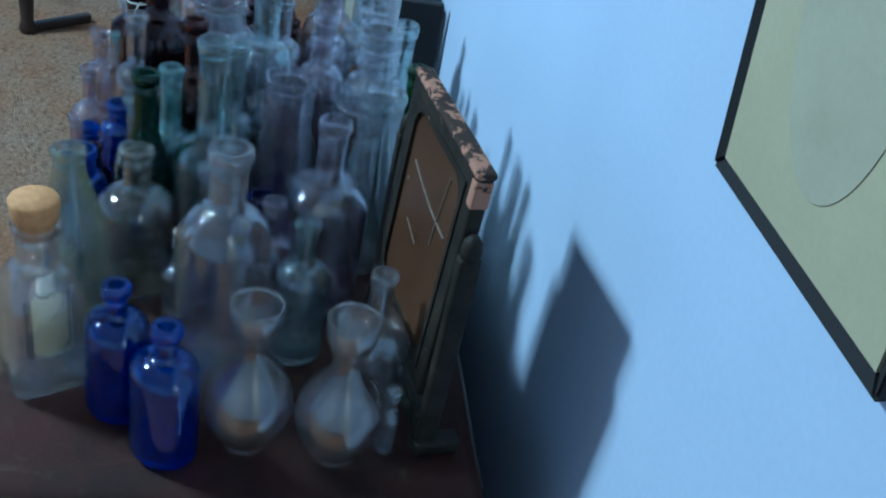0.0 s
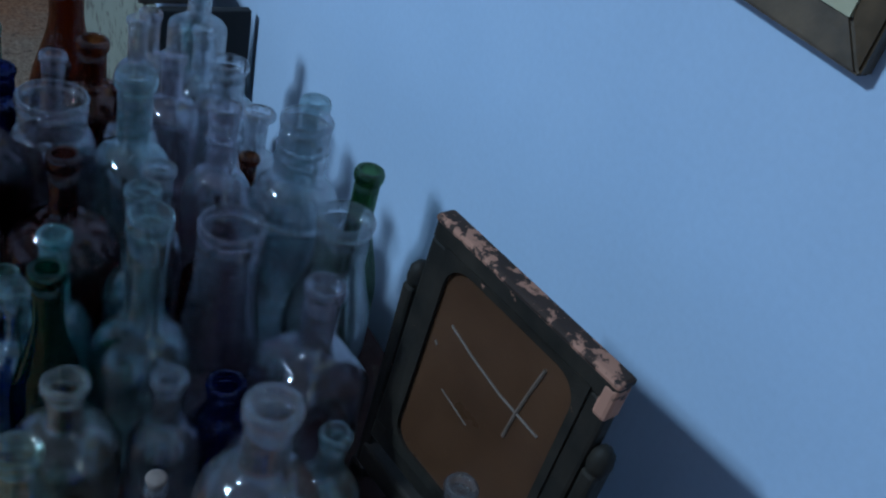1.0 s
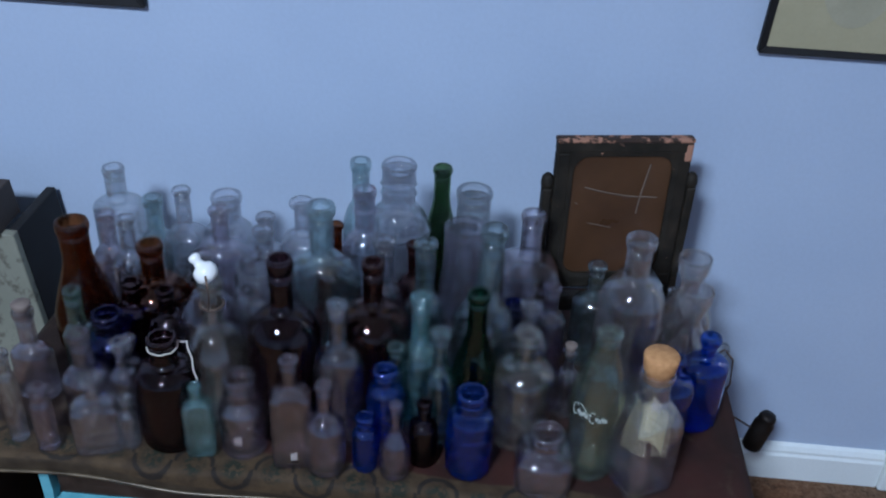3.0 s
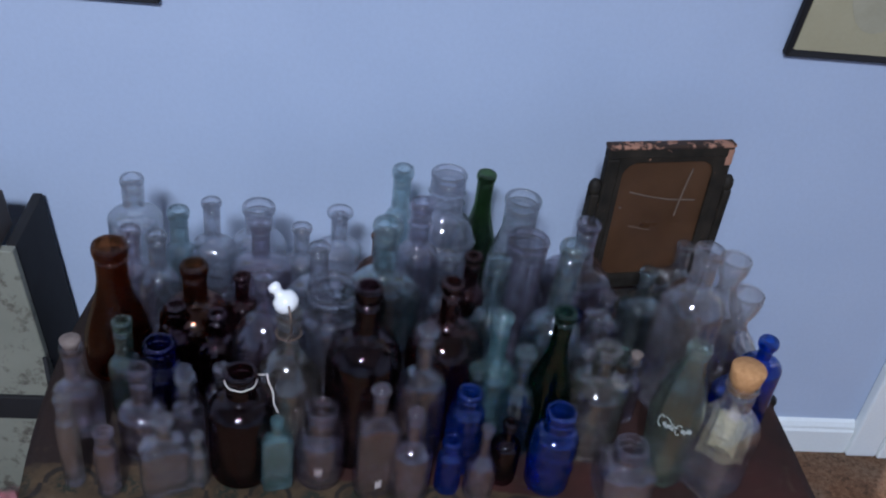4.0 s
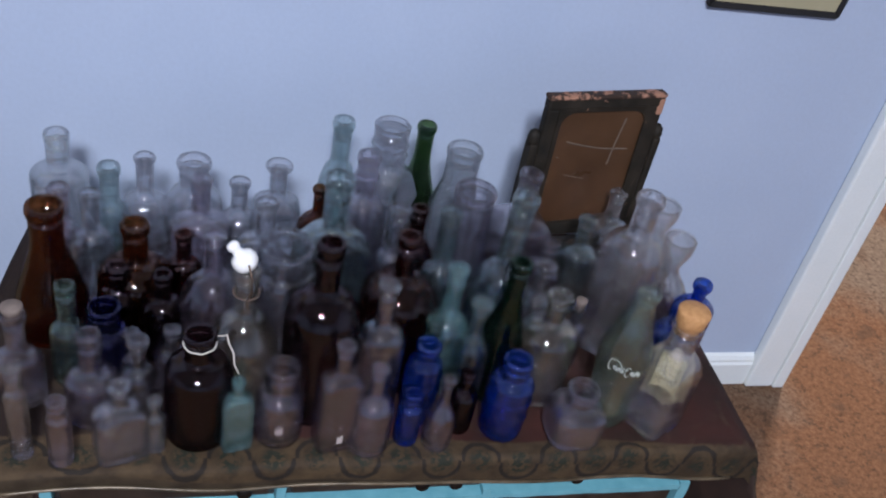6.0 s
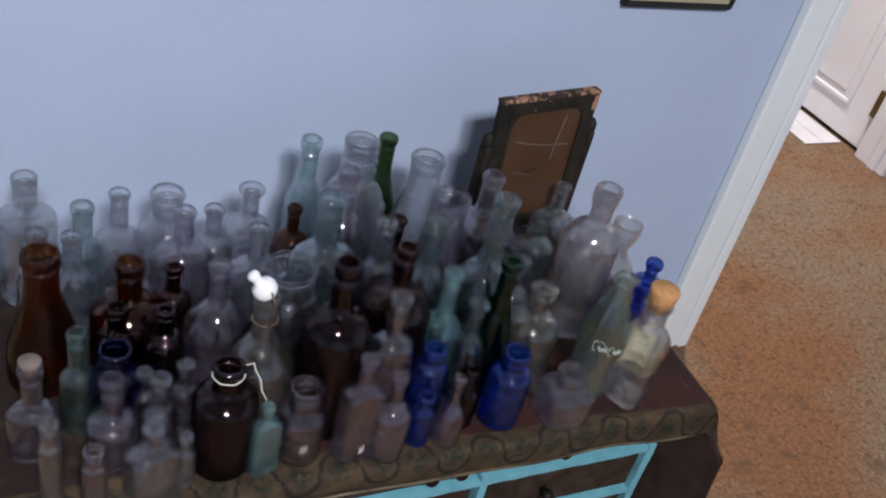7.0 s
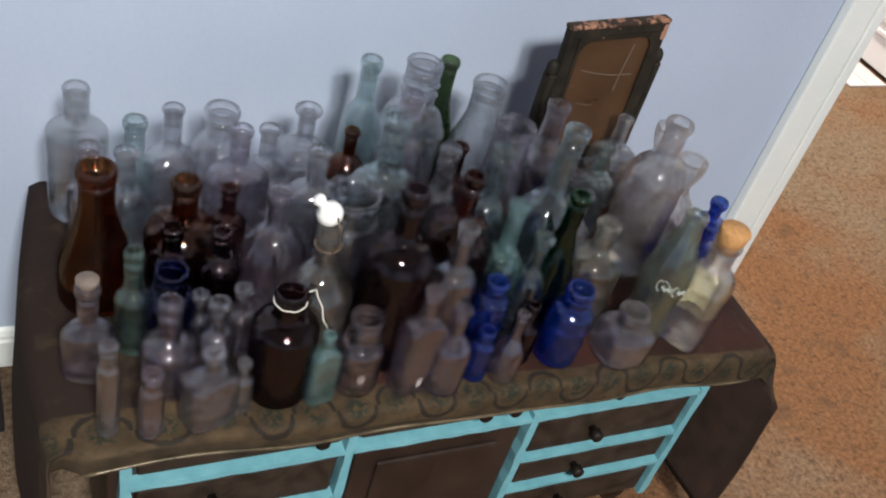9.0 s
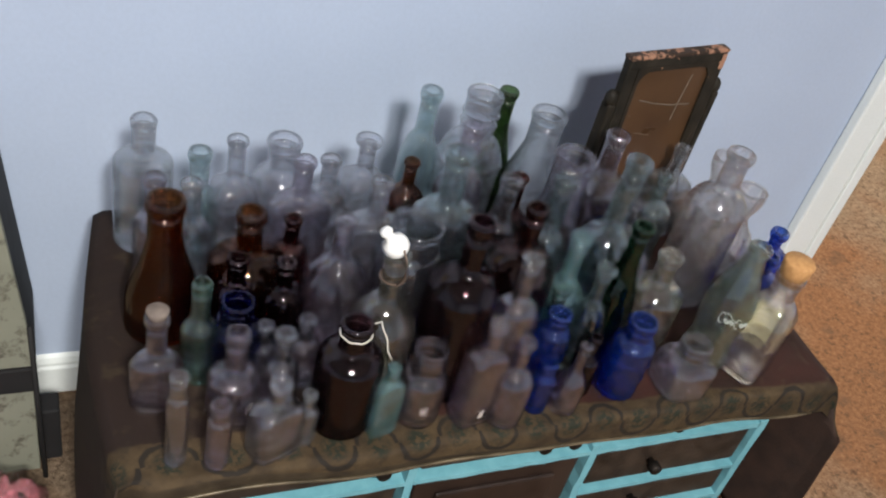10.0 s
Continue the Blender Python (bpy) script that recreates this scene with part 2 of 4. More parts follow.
def cloth_material():
    """Maroon tapestry with an ochre border of a waving vine and medallions; u runs along the hem, v from the hem inwards, in metres."""
    n = Nodes("maroon_tapestry_cloth")
    uv = n.coords("UV")
    sep = n.tree.nodes.new("ShaderNodeSeparateXYZ")
    n.put(sep.inputs[0], uv)
    u, v = sep.outputs[0], sep.outputs[1]
    weave, stain, blur = n.noise(900, 2), n.noise(14, 4), n.noise(120, 3)
    field = n.mix(n.ramp(stain, (0.35, 0.0), (0.7, 1.0)), (0.016, 0.0065, 0.0045), (0.040, 0.0105, 0.0070))
    # faded arabesques of the field
    rings = n.tree.nodes.new("ShaderNodeTexVoronoi")
    rings.inputs["Scale"].default_value = 9.0
    n.put(rings.inputs["Vector"], n.coords())
    arc = n.math("SINE", n.math("MULTIPLY", rings.outputs["Distance"], 24.0))
    trace = n.math("MULTIPLY", n.ramp(arc, (0.60, 0.0), (0.90, 1.0)), n.ramp(n.noise(11, 5, 0.7), (0.50, 0.0), (0.64, 0.55)))
    field = n.mix(trace, field, (0.085, 0.062, 0.033))
    # left end darkened to dark brown, its shadow put into the colour, with faint olive sprigs
    left_shade = n.ramp(n.math("ADD", u, n.math("MULTIPLY", n.math("SUBTRACT", stain, 0.5), 0.05)), (0.165, 1.0), (0.235, 0.0))
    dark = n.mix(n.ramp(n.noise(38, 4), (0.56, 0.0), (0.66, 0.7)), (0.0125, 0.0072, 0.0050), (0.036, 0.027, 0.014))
    field = n.mix(n.math("MULTIPLY", left_shade, 0.92), field, dark)
    # border
    ochre = n.mix(n.ramp(n.noise(45, 4), (0.3, 0.0), (0.7, 1.0)), (0.027, 0.018, 0.009), (0.074, 0.049, 0.023))
    wobble = n.math("MULTIPLY", n.math("SUBTRACT", blur, 0.5), 0.006)
    side = n.math("SIGN", n.math("SINE", n.math("MULTIPLY_ADD", u, math.pi / 0.046, math.pi / 2)))
    du = n.math("PINGPONG", u, 0.023)
    cv = n.math("MULTIPLY", n.math("SUBTRACT", n.math("ADD", v, wobble), 0.042), 0.93)
    dist = n.math("SQRT", n.math("ADD", n.math("MULTIPLY", du, du), n.math("MULTIPLY", cv, cv)))
    half = n.ramp(n.math("MULTIPLY_ADD", n.math("MULTIPLY", side, cv), 200.0, 0.5), (0.42, 0.0), (0.5, 1.0))
    arc_line = n.ramp(n.math("DIVIDE", n.math("ABSOLUTE", n.math("SUBTRACT", dist, 0.0218)), 0.0045), (0.40, 1.0), (0.80, 0.0))
    petals = n.ramp(n.noise(190, 3), (0.43, 0.0), (0.53, 1.0))
    flower = n.math("MULTIPLY", n.ramp(n.math("DIVIDE", dist, 0.027), (0.36, 1.0), (0.60, 0.0)), petals)
    border = n.mix(n.math("MULTIPLY", flower, 1.0), ochre, (0.013, 0.018, 0.011))
    sprig = n.math("MULTIPLY", n.ramp(n.noise(75, 4), (0.56, 0.0), (0.62, 0.6)), petals)
    border = n.mix(sprig, border, (0.022, 0.017, 0.010))
    border = n.mix(n.math("MULTIPLY", n.math("MULTIPLY", arc_line, half), 0.92), border, (0.010, 0.009, 0.007))
    hem = n.mix(n.ramp(n.noise(30, 3), (0.4, 0.0), (0.7, 1.0)), (0.024, 0.017, 0.009), (0.055, 0.040, 0.022))
    border = n.mix(n.ramp(n.math("DIVIDE", v, 0.04), (0.36, 1.0), (0.40, 0.0)), border, hem)
    col = n.mix(n.ramp(n.math("DIVIDE", n.math("ADD", v, wobble), 0.15), (0.455, 0.0), (0.475, 1.0)), border, field)
    col = n.mix(n.math("MULTIPLY", weave, 0.3), col, (0.03, 0.016, 0.012))
    n.bump(n.math("ADD", weave, n.math("MULTIPLY", blur, 0.8)), 0.5, 0.0015)
    return n.set(col, 0.78, Specular_IOR_Level=0.25)


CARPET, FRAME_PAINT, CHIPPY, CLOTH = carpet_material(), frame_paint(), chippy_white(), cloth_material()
EDGE_PAINT, CORNER_PAINT = edge_paint("worn_edge_paint", 0.50), edge_paint("bare_worn_corner", 0.40)


# ---- mesh helpers ----
def link_mesh(name, bm, material, smooth=False):
    me = bpy.data.meshes.new(name)
    bmesh.ops.recalc_face_normals(bm, faces=bm.faces)
    bm.to_mesh(me)
    bm.free()
    me.materials.append(material)
    if smooth:
        me.shade_smooth()
    return new(name, me)


def part(name, bm, material, parent, label="", smooth=False):
    """One mesh under a thing or a part."""
    ob = link_mesh(name, bm, material, smooth)
    ob.parent = parent
    return tagged(ob, label) if label else ob


def thing(name, place, label, category, group="", kind="", turn=0.0, lean=(0.0, 0.0)):
    """An empty at the thing's base."""
    ob = new(name)
    ob.empty_display_size = 0.02
    ob.matrix_world = pose(*place, lean[0], lean[1], turn)
    return tagged(ob, label, category, group, kind)


def box(bm, x0, x1, y0, y1, z0, z1, bevel=0.0):
    r = bmesh.ops.create_cube(bm, size=1.0, matrix=Matrix.LocRotScale(((x0 + x1) / 2, (y0 + y1) / 2, (z0 + z1) / 2), None, (x1 - x0, y1 - y0, z1 - z0)))
    if bevel:
        edges = list({e for v in r["verts"] for e in v.link_edges})
        bmesh.ops.bevel(bm, geom=edges, offset=bevel, segments=2, affect="EDGES", profile=0.5)
    return bm


def boxed(*args, **more):
    return box(bmesh.new(), *args, **more)


def lathe(profile, segments=28, section=None, bm=None):
    """Turns a profile of (radius, height); section(angle, k, radius) gives x, y where the ring is not round."""
    bm = bm or bmesh.new()
    rings = []
    for k, (r, z) in enumerate(profile):
        if r < 1e-5:
            rings.append([bm.verts.new((0, 0, z))])
            continue
        ring = []
        for i in range(segments):
            a = 2 * math.pi * i / segments
            x, y = section(a, k, r) if section else (r * math.cos(a), r * math.sin(a))
            ring.append(bm.verts.new((x, y, z)))
        rings.append(ring)
    for p, q in zip(rings, rings[1:]):
        for i in range(segments):
            j = (i + 1) % segments
            if len(p) == 1 and len(q) == 1:
                break
            if len(p) == 1:
                bm.faces.new((p[0], q[i], q[j]))
            elif len(q) == 1:
                bm.faces.new((p[i], p[j], q[0]))
            else:
                bm.faces.new((p[i], p[j], q[j], q[i]))
    return bm


def tube(points, radius, bm=None, sides=6):
    """A thin round rod along a line of points."""
    bm = bm or bmesh.new()
    pts = [Vector(p) for p in points]
    rings = []
    for i, p in enumerate(pts):
        d = (pts[min(i + 1, len(pts) - 1)] - pts[max(i - 1, 0)]).normalized()
        m = d.to_track_quat("Z", "Y").to_matrix()
        rings.append([bm.verts.new(p + m @ Vector((radius * math.cos(2 * math.pi * k / sides), radius * math.sin(2 * math.pi * k / sides), 0))) for k in range(sides)])
    for a, b in zip(rings, rings[1:]):
        for k in range(sides):
            bm.faces.new((a[k], a[(k + 1) % sides], b[(k + 1) % sides], b[k]))
    bm.faces.new(rings[0][::-1]), bm.faces.new(rings[-1])
    return bm


def ring_points(radius, z, start=0.0, sweep=360.0, count=24, wob=0.0):
    return [(radius * math.cos(radians(start + sweep * i / count)), radius * math.sin(radians(start + sweep * i / count)), z + wob * math.sin(i * 1.7)) for i in range(count + 1)]


# ---- the room ----
TOP = 0.409


def structure(name, bm, material, label="", category=""):
    return tagged(link_mesh(name, bm, material), label, category, kind="structure")


structure("floor", boxed(-3.2, 3.4, -4.4, 3.2, -0.1, 0.0), CARPET, "tan and brown speckled cut-pile carpet", "floor")
structure("ceiling", boxed(-3.2, 3.4, -4.4, 3.2, 2.42, 2.52), CEILING, "plain white ceiling", "ceiling")
structure("wall_back", boxed(-3.2, 0.850, 0.0, 0.115, 0.0, 2.42), WALL, "pale lavender-blue painted wall behind the chest", "wall")
structure("wall_over_door", boxed(0.850, 1.69, 0.0, 0.115, 2.06, 2.42), WALL, "pale blue wall over the doorway", "wall")
structure("wall_beside_door", boxed(1.69, 3.4, 0.0, 0.115, 0.0, 2.42), WALL, "pale blue wall past the doorway", "wall")
structure("wall_west", boxed(-3.3, -3.2, -4.4, 3.2, 0.0, 2.42), WALL, "pale blue painted wall", "wall")
structure("wall_south", boxed(-3.2, 3.4, -4.5, -4.4, 0.0, 2.42), WALL, "pale blue painted wall", "wall")
structure("wall_east", boxed(2.0, 2.1, -4.4, 0.0, 0.0, 2.42), WALL, "pale blue painted wall", "wall")
structure("wall_hall_end", boxed(-3.2, 3.4, 3.2, 3.3, 0.0, 2.42), HALL_WALL, "cream hallway wall", "wall")
# hallway wall with its door opening
HX = 2.030
structure("wall_hall", boxed(HX, HX + 0.1, 0.115, 0.655, 0.0, 2.42), HALL_WALL, "cream hallway wall beside the door", "wall")
structure("wall_hall_far", boxed(HX, HX + 0.1, 1.43, 3.2, 0.0, 2.42), HALL_WALL, "cream hallway wall past the door", "wall")
structure("wall_hall_top", boxed(HX, HX + 0.1, 0.655, 1.43, 2.05, 2.42), HALL_WALL, "cream hallway wall over the door", "wall")
structure("wall_hall_back", boxed(3.3, 3.4, 0.115, 3.2, 0.0, 2.42), HALL_WALL, "plain wall behind the hallway door", "wall")


def casing(name, x0, x1, z1, y_face, out, label):
    """A flat door casing with rounded edges, on a wall that faces -y."""
    t = tagged(new(name), label, "door trim", kind="structure")
    b = boxed(x0, x1, y_face - out, y_face, 0.0, z1, bevel=0.004)
    part("casing_board", b, TRIM, t)
    return t


casing("trim_door_left", 0.782, 0.840, 2.10, -0.0005, 0.022, "white painted door casing beside the pale blue wall")
casing("trim_door_right", 1.70, 1.76, 2.10, -0.0005, 0.018, "white painted door casing")
structure("trim_door_head", boxed(0.840, 1.70, -0.0185, -0.0005, 2.035, 2.10, bevel=0.004), TRIM, "white painted head casing", "door trim")
jamb = structure("door_jamb_left", boxed(0.8405, 0.864, -0.0265, 0.135, 0.0, 2.05, bevel=0.003), TRIM, "white painted door jamb", "door jamb")
part("strike_plate", boxed(0.8635, 0.866, -0.012, 0.016, 0.712, 0.762, bevel=0.001), DARK_IRON, jamb, "dark bronze strike plate")
structure("door_jamb_right", boxed(1.676, 1.6995, -0.0225, 0.135, 0.0, 2.05, bevel=0.003), TRIM, "white painted door jamb", "door jamb")


def baseboard(name, x0, x1):
    bm = bmesh.new()
    prof = [(0.0, 0.0), (-0.013, 0.0), (-0.013, 0.052), (-0.010, 0.057), (-0.010, 0.062), (-0.006, 0.070), (0.0, 0.074)]
    a = [bm.verts.new((x0, y - 0.0005, z)) for y, z in prof]
    b = [bm.verts.new((x1, y - 0.0005, z)) for y, z in prof]
    for i in range(len(prof)):
        j = (i + 1) % len(prof)
        bm.faces.new((a[i], a[j], b[j], b[i]))
    bm.faces.new(a), bm.faces.new(b[::-1])
    structure(name, bm, TRIM, "white moulded baseboard along the pale blue wall", "baseboard")


baseboard("baseboard_left", -3.2, 0.7815)


def hall_door():
    """White panelled door, closed, on dull brass hinges."""
    d = tagged(new("door_1"), "closed white panelled hallway door with brass hinges", "door", kind="structure")
    y0, y1 = 0.665, 1.415
    x = HX + 0.012
    part("door_leaf", boxed(x, x + 0.035, y0, y1, 0.012, 2.03, bevel=0.003), DOOR_WHITE, d)
    for a, b, c, e in ((y0 + 0.11, y0 + 0.335, 0.11, 0.80), (y1 - 0.335, y1 - 0.11, 0.11, 0.80), (y0 + 0.11, y0 + 0.335, 0.95, 1.9), (y1 - 0.335, y1 - 0.11, 0.95, 1.9)):
        bm = bmesh.new()
        w = 0.014
        box(bm, x - 0.006, x + 0.001, a, b, c, c + w, 0.002), box(bm, x - 0.006, x + 0.001, a, b, e - w, e, 0.002)
        box(bm, x - 0.006, x + 0.001, a, a + w, c + w, e - w, 0.002), box(bm, x - 0.006, x + 0.001, b - w, b, c + w, e - w, 0.002)
        p = part("panel_moulding", bm, DOOR_WHITE, d)
        part("raised_panel", boxed(x - 0.004, x + 0.001, a + 0.035, b - 0.035, c + 0.035, e - 0.035, bevel=0.003), DOOR_WHITE, p)
    for z in (0.17, 1.75):
        part("hinge", boxed(x - 0.010, x + 0.002, y0 - 0.014, y0 + 0.022, z - 0.045, z + 0.045, bevel=0.002), BRASS, d, "dull brass hinge")
    for name, a, b in (("trim_hall_near", 0.53, 0.652), ("trim_hall_far", 1.432, 1.53)):
        t = tagged(new(name), "white moulded casing of the hallway door", "door trim", kind="structure")
        part("casing_board", boxed(HX - 0.016, HX - 0.0005, a, b, 0.0, 2.1, bevel=0.003), DOOR_WHITE, t)
        part("casing_bead", boxed(HX - 0.024, HX - 0.015, a + 0.03, a + 0.062, 0.0, 2.1, bevel=0.004), DOOR_WHITE, t)
    sill = tagged(new("threshold_tiles"), "pale floor tiles at the hallway door", "floor tile", kind="structure")
    for i in range(2):
        for j in range(3):
            part("tile", boxed(1.870 + 0.080 * i, 1.947 + 0.080 * i, 0.725 + 0.304 * j, 1.025 + 0.304 * j, 0.0, 0.006, bevel=0.002), TILE, sill)


hall_door()


def wall_picture(name, x0, x1, z0, z1, wood, border, inside, label, oval=False, tip=0.0):
    """A picture on the back wall: four mitred bars, a mat and a print."""
    t = thing(name, ((x0 + x1) / 2, -0.0005, z0), label, "picture", lean=(tip, 0.0))
    w, h, d = (x1 - x0) / 2, z1 - z0, 0.013

    def bar(pts):
        bm = bmesh.new()
        front = [bm.verts.new((x, -d if k < 2 else -d + 0.006, z)) for k, (x, z) in enumerate(pts)]
        back = [bm.verts.new((x, 0, z)) for x, z in pts]
        bm.faces.new(front), bm.faces.new(back[::-1])
        for i in range(4):
            j = (i + 1) % 4
            bm.faces.new((front[i], back[i], back[j], front[j]))
        bmesh.ops.bevel(bm, geom=[e for e in bm.edges], offset=0.0018, segments=2, affect="EDGES")
        part("frame_bar", bm, wood, t)

    b = border
    bar([(-w, 0), (w, 0), (w - b, b), (-w + b, b)])
    bar([(w, h), (-w, h), (-w + b, h - b), (w - b, h - b)])
    bar([(-w, h), (-w, 0), (-w + b, b), (-w + b, h - b)])
    bar([(w, 0), (w, h), (w - b, h - b), (w - b, b)])
    part("mat_board", boxed(-w + b * 0.8, w - b * 0.8, -0.010, -0.003, b * 0.8, h - b * 0.8), inside, t, "cream mat board")
    if oval:
        bm = bmesh.new()
        n = 48
        a = [bm.verts.new((w * 0.52 * math.cos(2 * math.pi * i / n), -0.0106, h / 2 + h * 0.36 * math.sin(2 * math.pi * i / n))) for i in range(n)]
        bm.faces.new(a)
        r = bmesh.ops.extrude_face_region(bm, geom=bm.faces[:])
        bmesh.ops.translate(bm, verts=[v for v in r["geom"] if isinstance(v, bmesh.types.BMVert)], vec=(0, 0.0005, 0))
        part("oval_print", bm, PRINT, t, "faded oval print")
    return t


wall_picture("picture", 0.416, 0.626, 0.759, 1.06, BLACK_WOOD, 0.0125, MAT_BOARD, "black wooden picture frame with a cream mat on the wall", True, 7.5)
wall_picture("picture", 0.03, 0.296, 0.857, 1.20, GILT, 0.030, MAT_BOARD, "brown gilt picture frame hung on the pale blue wall")
wall_picture("picture", -0.730, -0.400, 0.760, 1.080, BLACK_WOOD, 0.020, MAT_BOARD, "dark picture frame hung over the bottles")


# ---- the chest of drawers and its cloth ----
def chest():
    c = thing("chest_of_drawers", (0, 0, 0), "small dark brown chest of drawers edged with turquoise painted strips", "chest")
    x0, x1, yf, yb = -0.428, 0.368, -0.458, -0.072
    part("carcass", boxed(x0, x1, yf, yb, 0.055, TOP - 0.012, bevel=0.003), CHEST_WOOD, c)
    for x in (x0 + 0.03, x1 - 0.03):
        for y in (yf + 0.03, yb - 0.03):
            bm = lathe([(0, 0), (0.014, 0), (0.02, 0.02), (0.024, 0.045), (0.02, 0.056), (0, 0.056)], 14)
            bmesh.ops.translate(bm, verts=bm.verts, vec=(x, y, 0))
            part("foot", bm, CHEST_WOOD, c, "", True)
    rng = random.Random(4)

    def drawer(a, b, z0, z1, knobs):
        d = part("drawer", boxed(a, b, yf - 0.012, yf + 0.001, z0, z1, bevel=0.003), DRAWER_WOOD, c)
        for kx in knobs:
            bm = lathe([(0, 0), (0.005, 0), (0.005, 0.006), (0.0085, 0.008), (0.0085, 0.018), (0.007, 0.020), (0, 0.0205)], 14)
            bmesh.ops.transform(bm, matrix=pose(kx, yf - 0.012, (z0 + z1) / 2, 90, 0, 0), verts=bm.verts)
            part("knob", bm, DARK_IRON, d, "small dark knob", True)

    cols = (-0.411, -0.164, 0.083, 0.349)
    for i in range(3):
        a, b = cols[i] + 0.012, cols[i + 1] - 0.012
        drawer(a, b, 0.323, 0.378, ((b - 0.03,), (-0.005, 0.035), ((a + b) / 2 - 0.03,))[i])
        if i == 1:
            d = part("cupboard_door", boxed(a, b, yf - 0.010, yf + 0.001, 0.075, 0.295, bevel=0.004), CHEST_WOOD, c, "plain dark cupboard door")
            part("raised_panel", boxed(a + 0.03, b - 0.03, yf - 0.015, yf - 0.009, 0.10, 0.270, bevel=0.003), CHEST_WOOD, d)
        else:
            for z0, z1 in ((0.230, 0.295), (0.160, 0.204), (0.075, 0.132)):
                drawer(a, b, z0, z1, ((a + b) / 2 - 0.03,))

    bm = bmesh.new()
    for z in (0.3615, 0.3675):
        tube([(-0.335, yf - 0.016, z), (-0.300, yf - 0.0185, z), (-0.248, yf - 0.016, z)], 0.0026, bm, 8)
    part("bar_handle", bm, STEEL, c, "shiny metal bar handle", True)

    def strip(xa, xb, za, zb):
        bm = bmesh.new()
        n = max(2, int(max(xb - xa, zb - za) / 0.02))
        along = xb - xa > zb - za
        va, vb = [], []
        for i in range(n + 1):
            k = i / n
            j1, j2 = rng.uniform(-0.0012, 0.0012), rng.uniform(-0.0012, 0.0012)
            p, q = ((xa + (xb - xa) * k, za + j1), (xa + (xb - xa) * k, zb + j2)) if along else ((xa + j1, za + (zb - za) * k), (xb + j2, za + (zb - za) * k))
            va.append(bm.verts.new((p[0], yf - 0.0165, p[1]))), vb.append(bm.verts.new((q[0], yf - 0.0165, q[1])))
        for i in range(n):
            bm.faces.new((va[i], va[i + 1], vb[i + 1], vb[i]))
        r = bmesh.ops.extrude_face_region(bm, geom=bm.faces[:])
        bmesh.ops.translate(bm, verts=[v for v in r["geom"] if isinstance(v, bmesh.types.BMVert)], vec=(0, 0.017, 0))
        part("painted_strip", bm, BLUE_PAINT, c, "turquoise painted edging strip")

    for x, w, z in ((cols[0], 0.0062, 0.372), (cols[1], 0.0056, 0.372), (cols[2], 0.0052, 0.320), (cols[3], 0.0062, 0.315)):
        strip(x - w, x + w, 0.065, z)
    for i in range(3):
        strip(cols[i] + 0.0054, cols[i + 1] - 0.0054, 0.3025, 0.3100)
        if i != 1:
            for z in (0.217, 0.146):
                strip(cols[i] + 0.0054, cols[i + 1] - 0.0054, z - 0.0030, z + 0.0030)
    return c


chest()


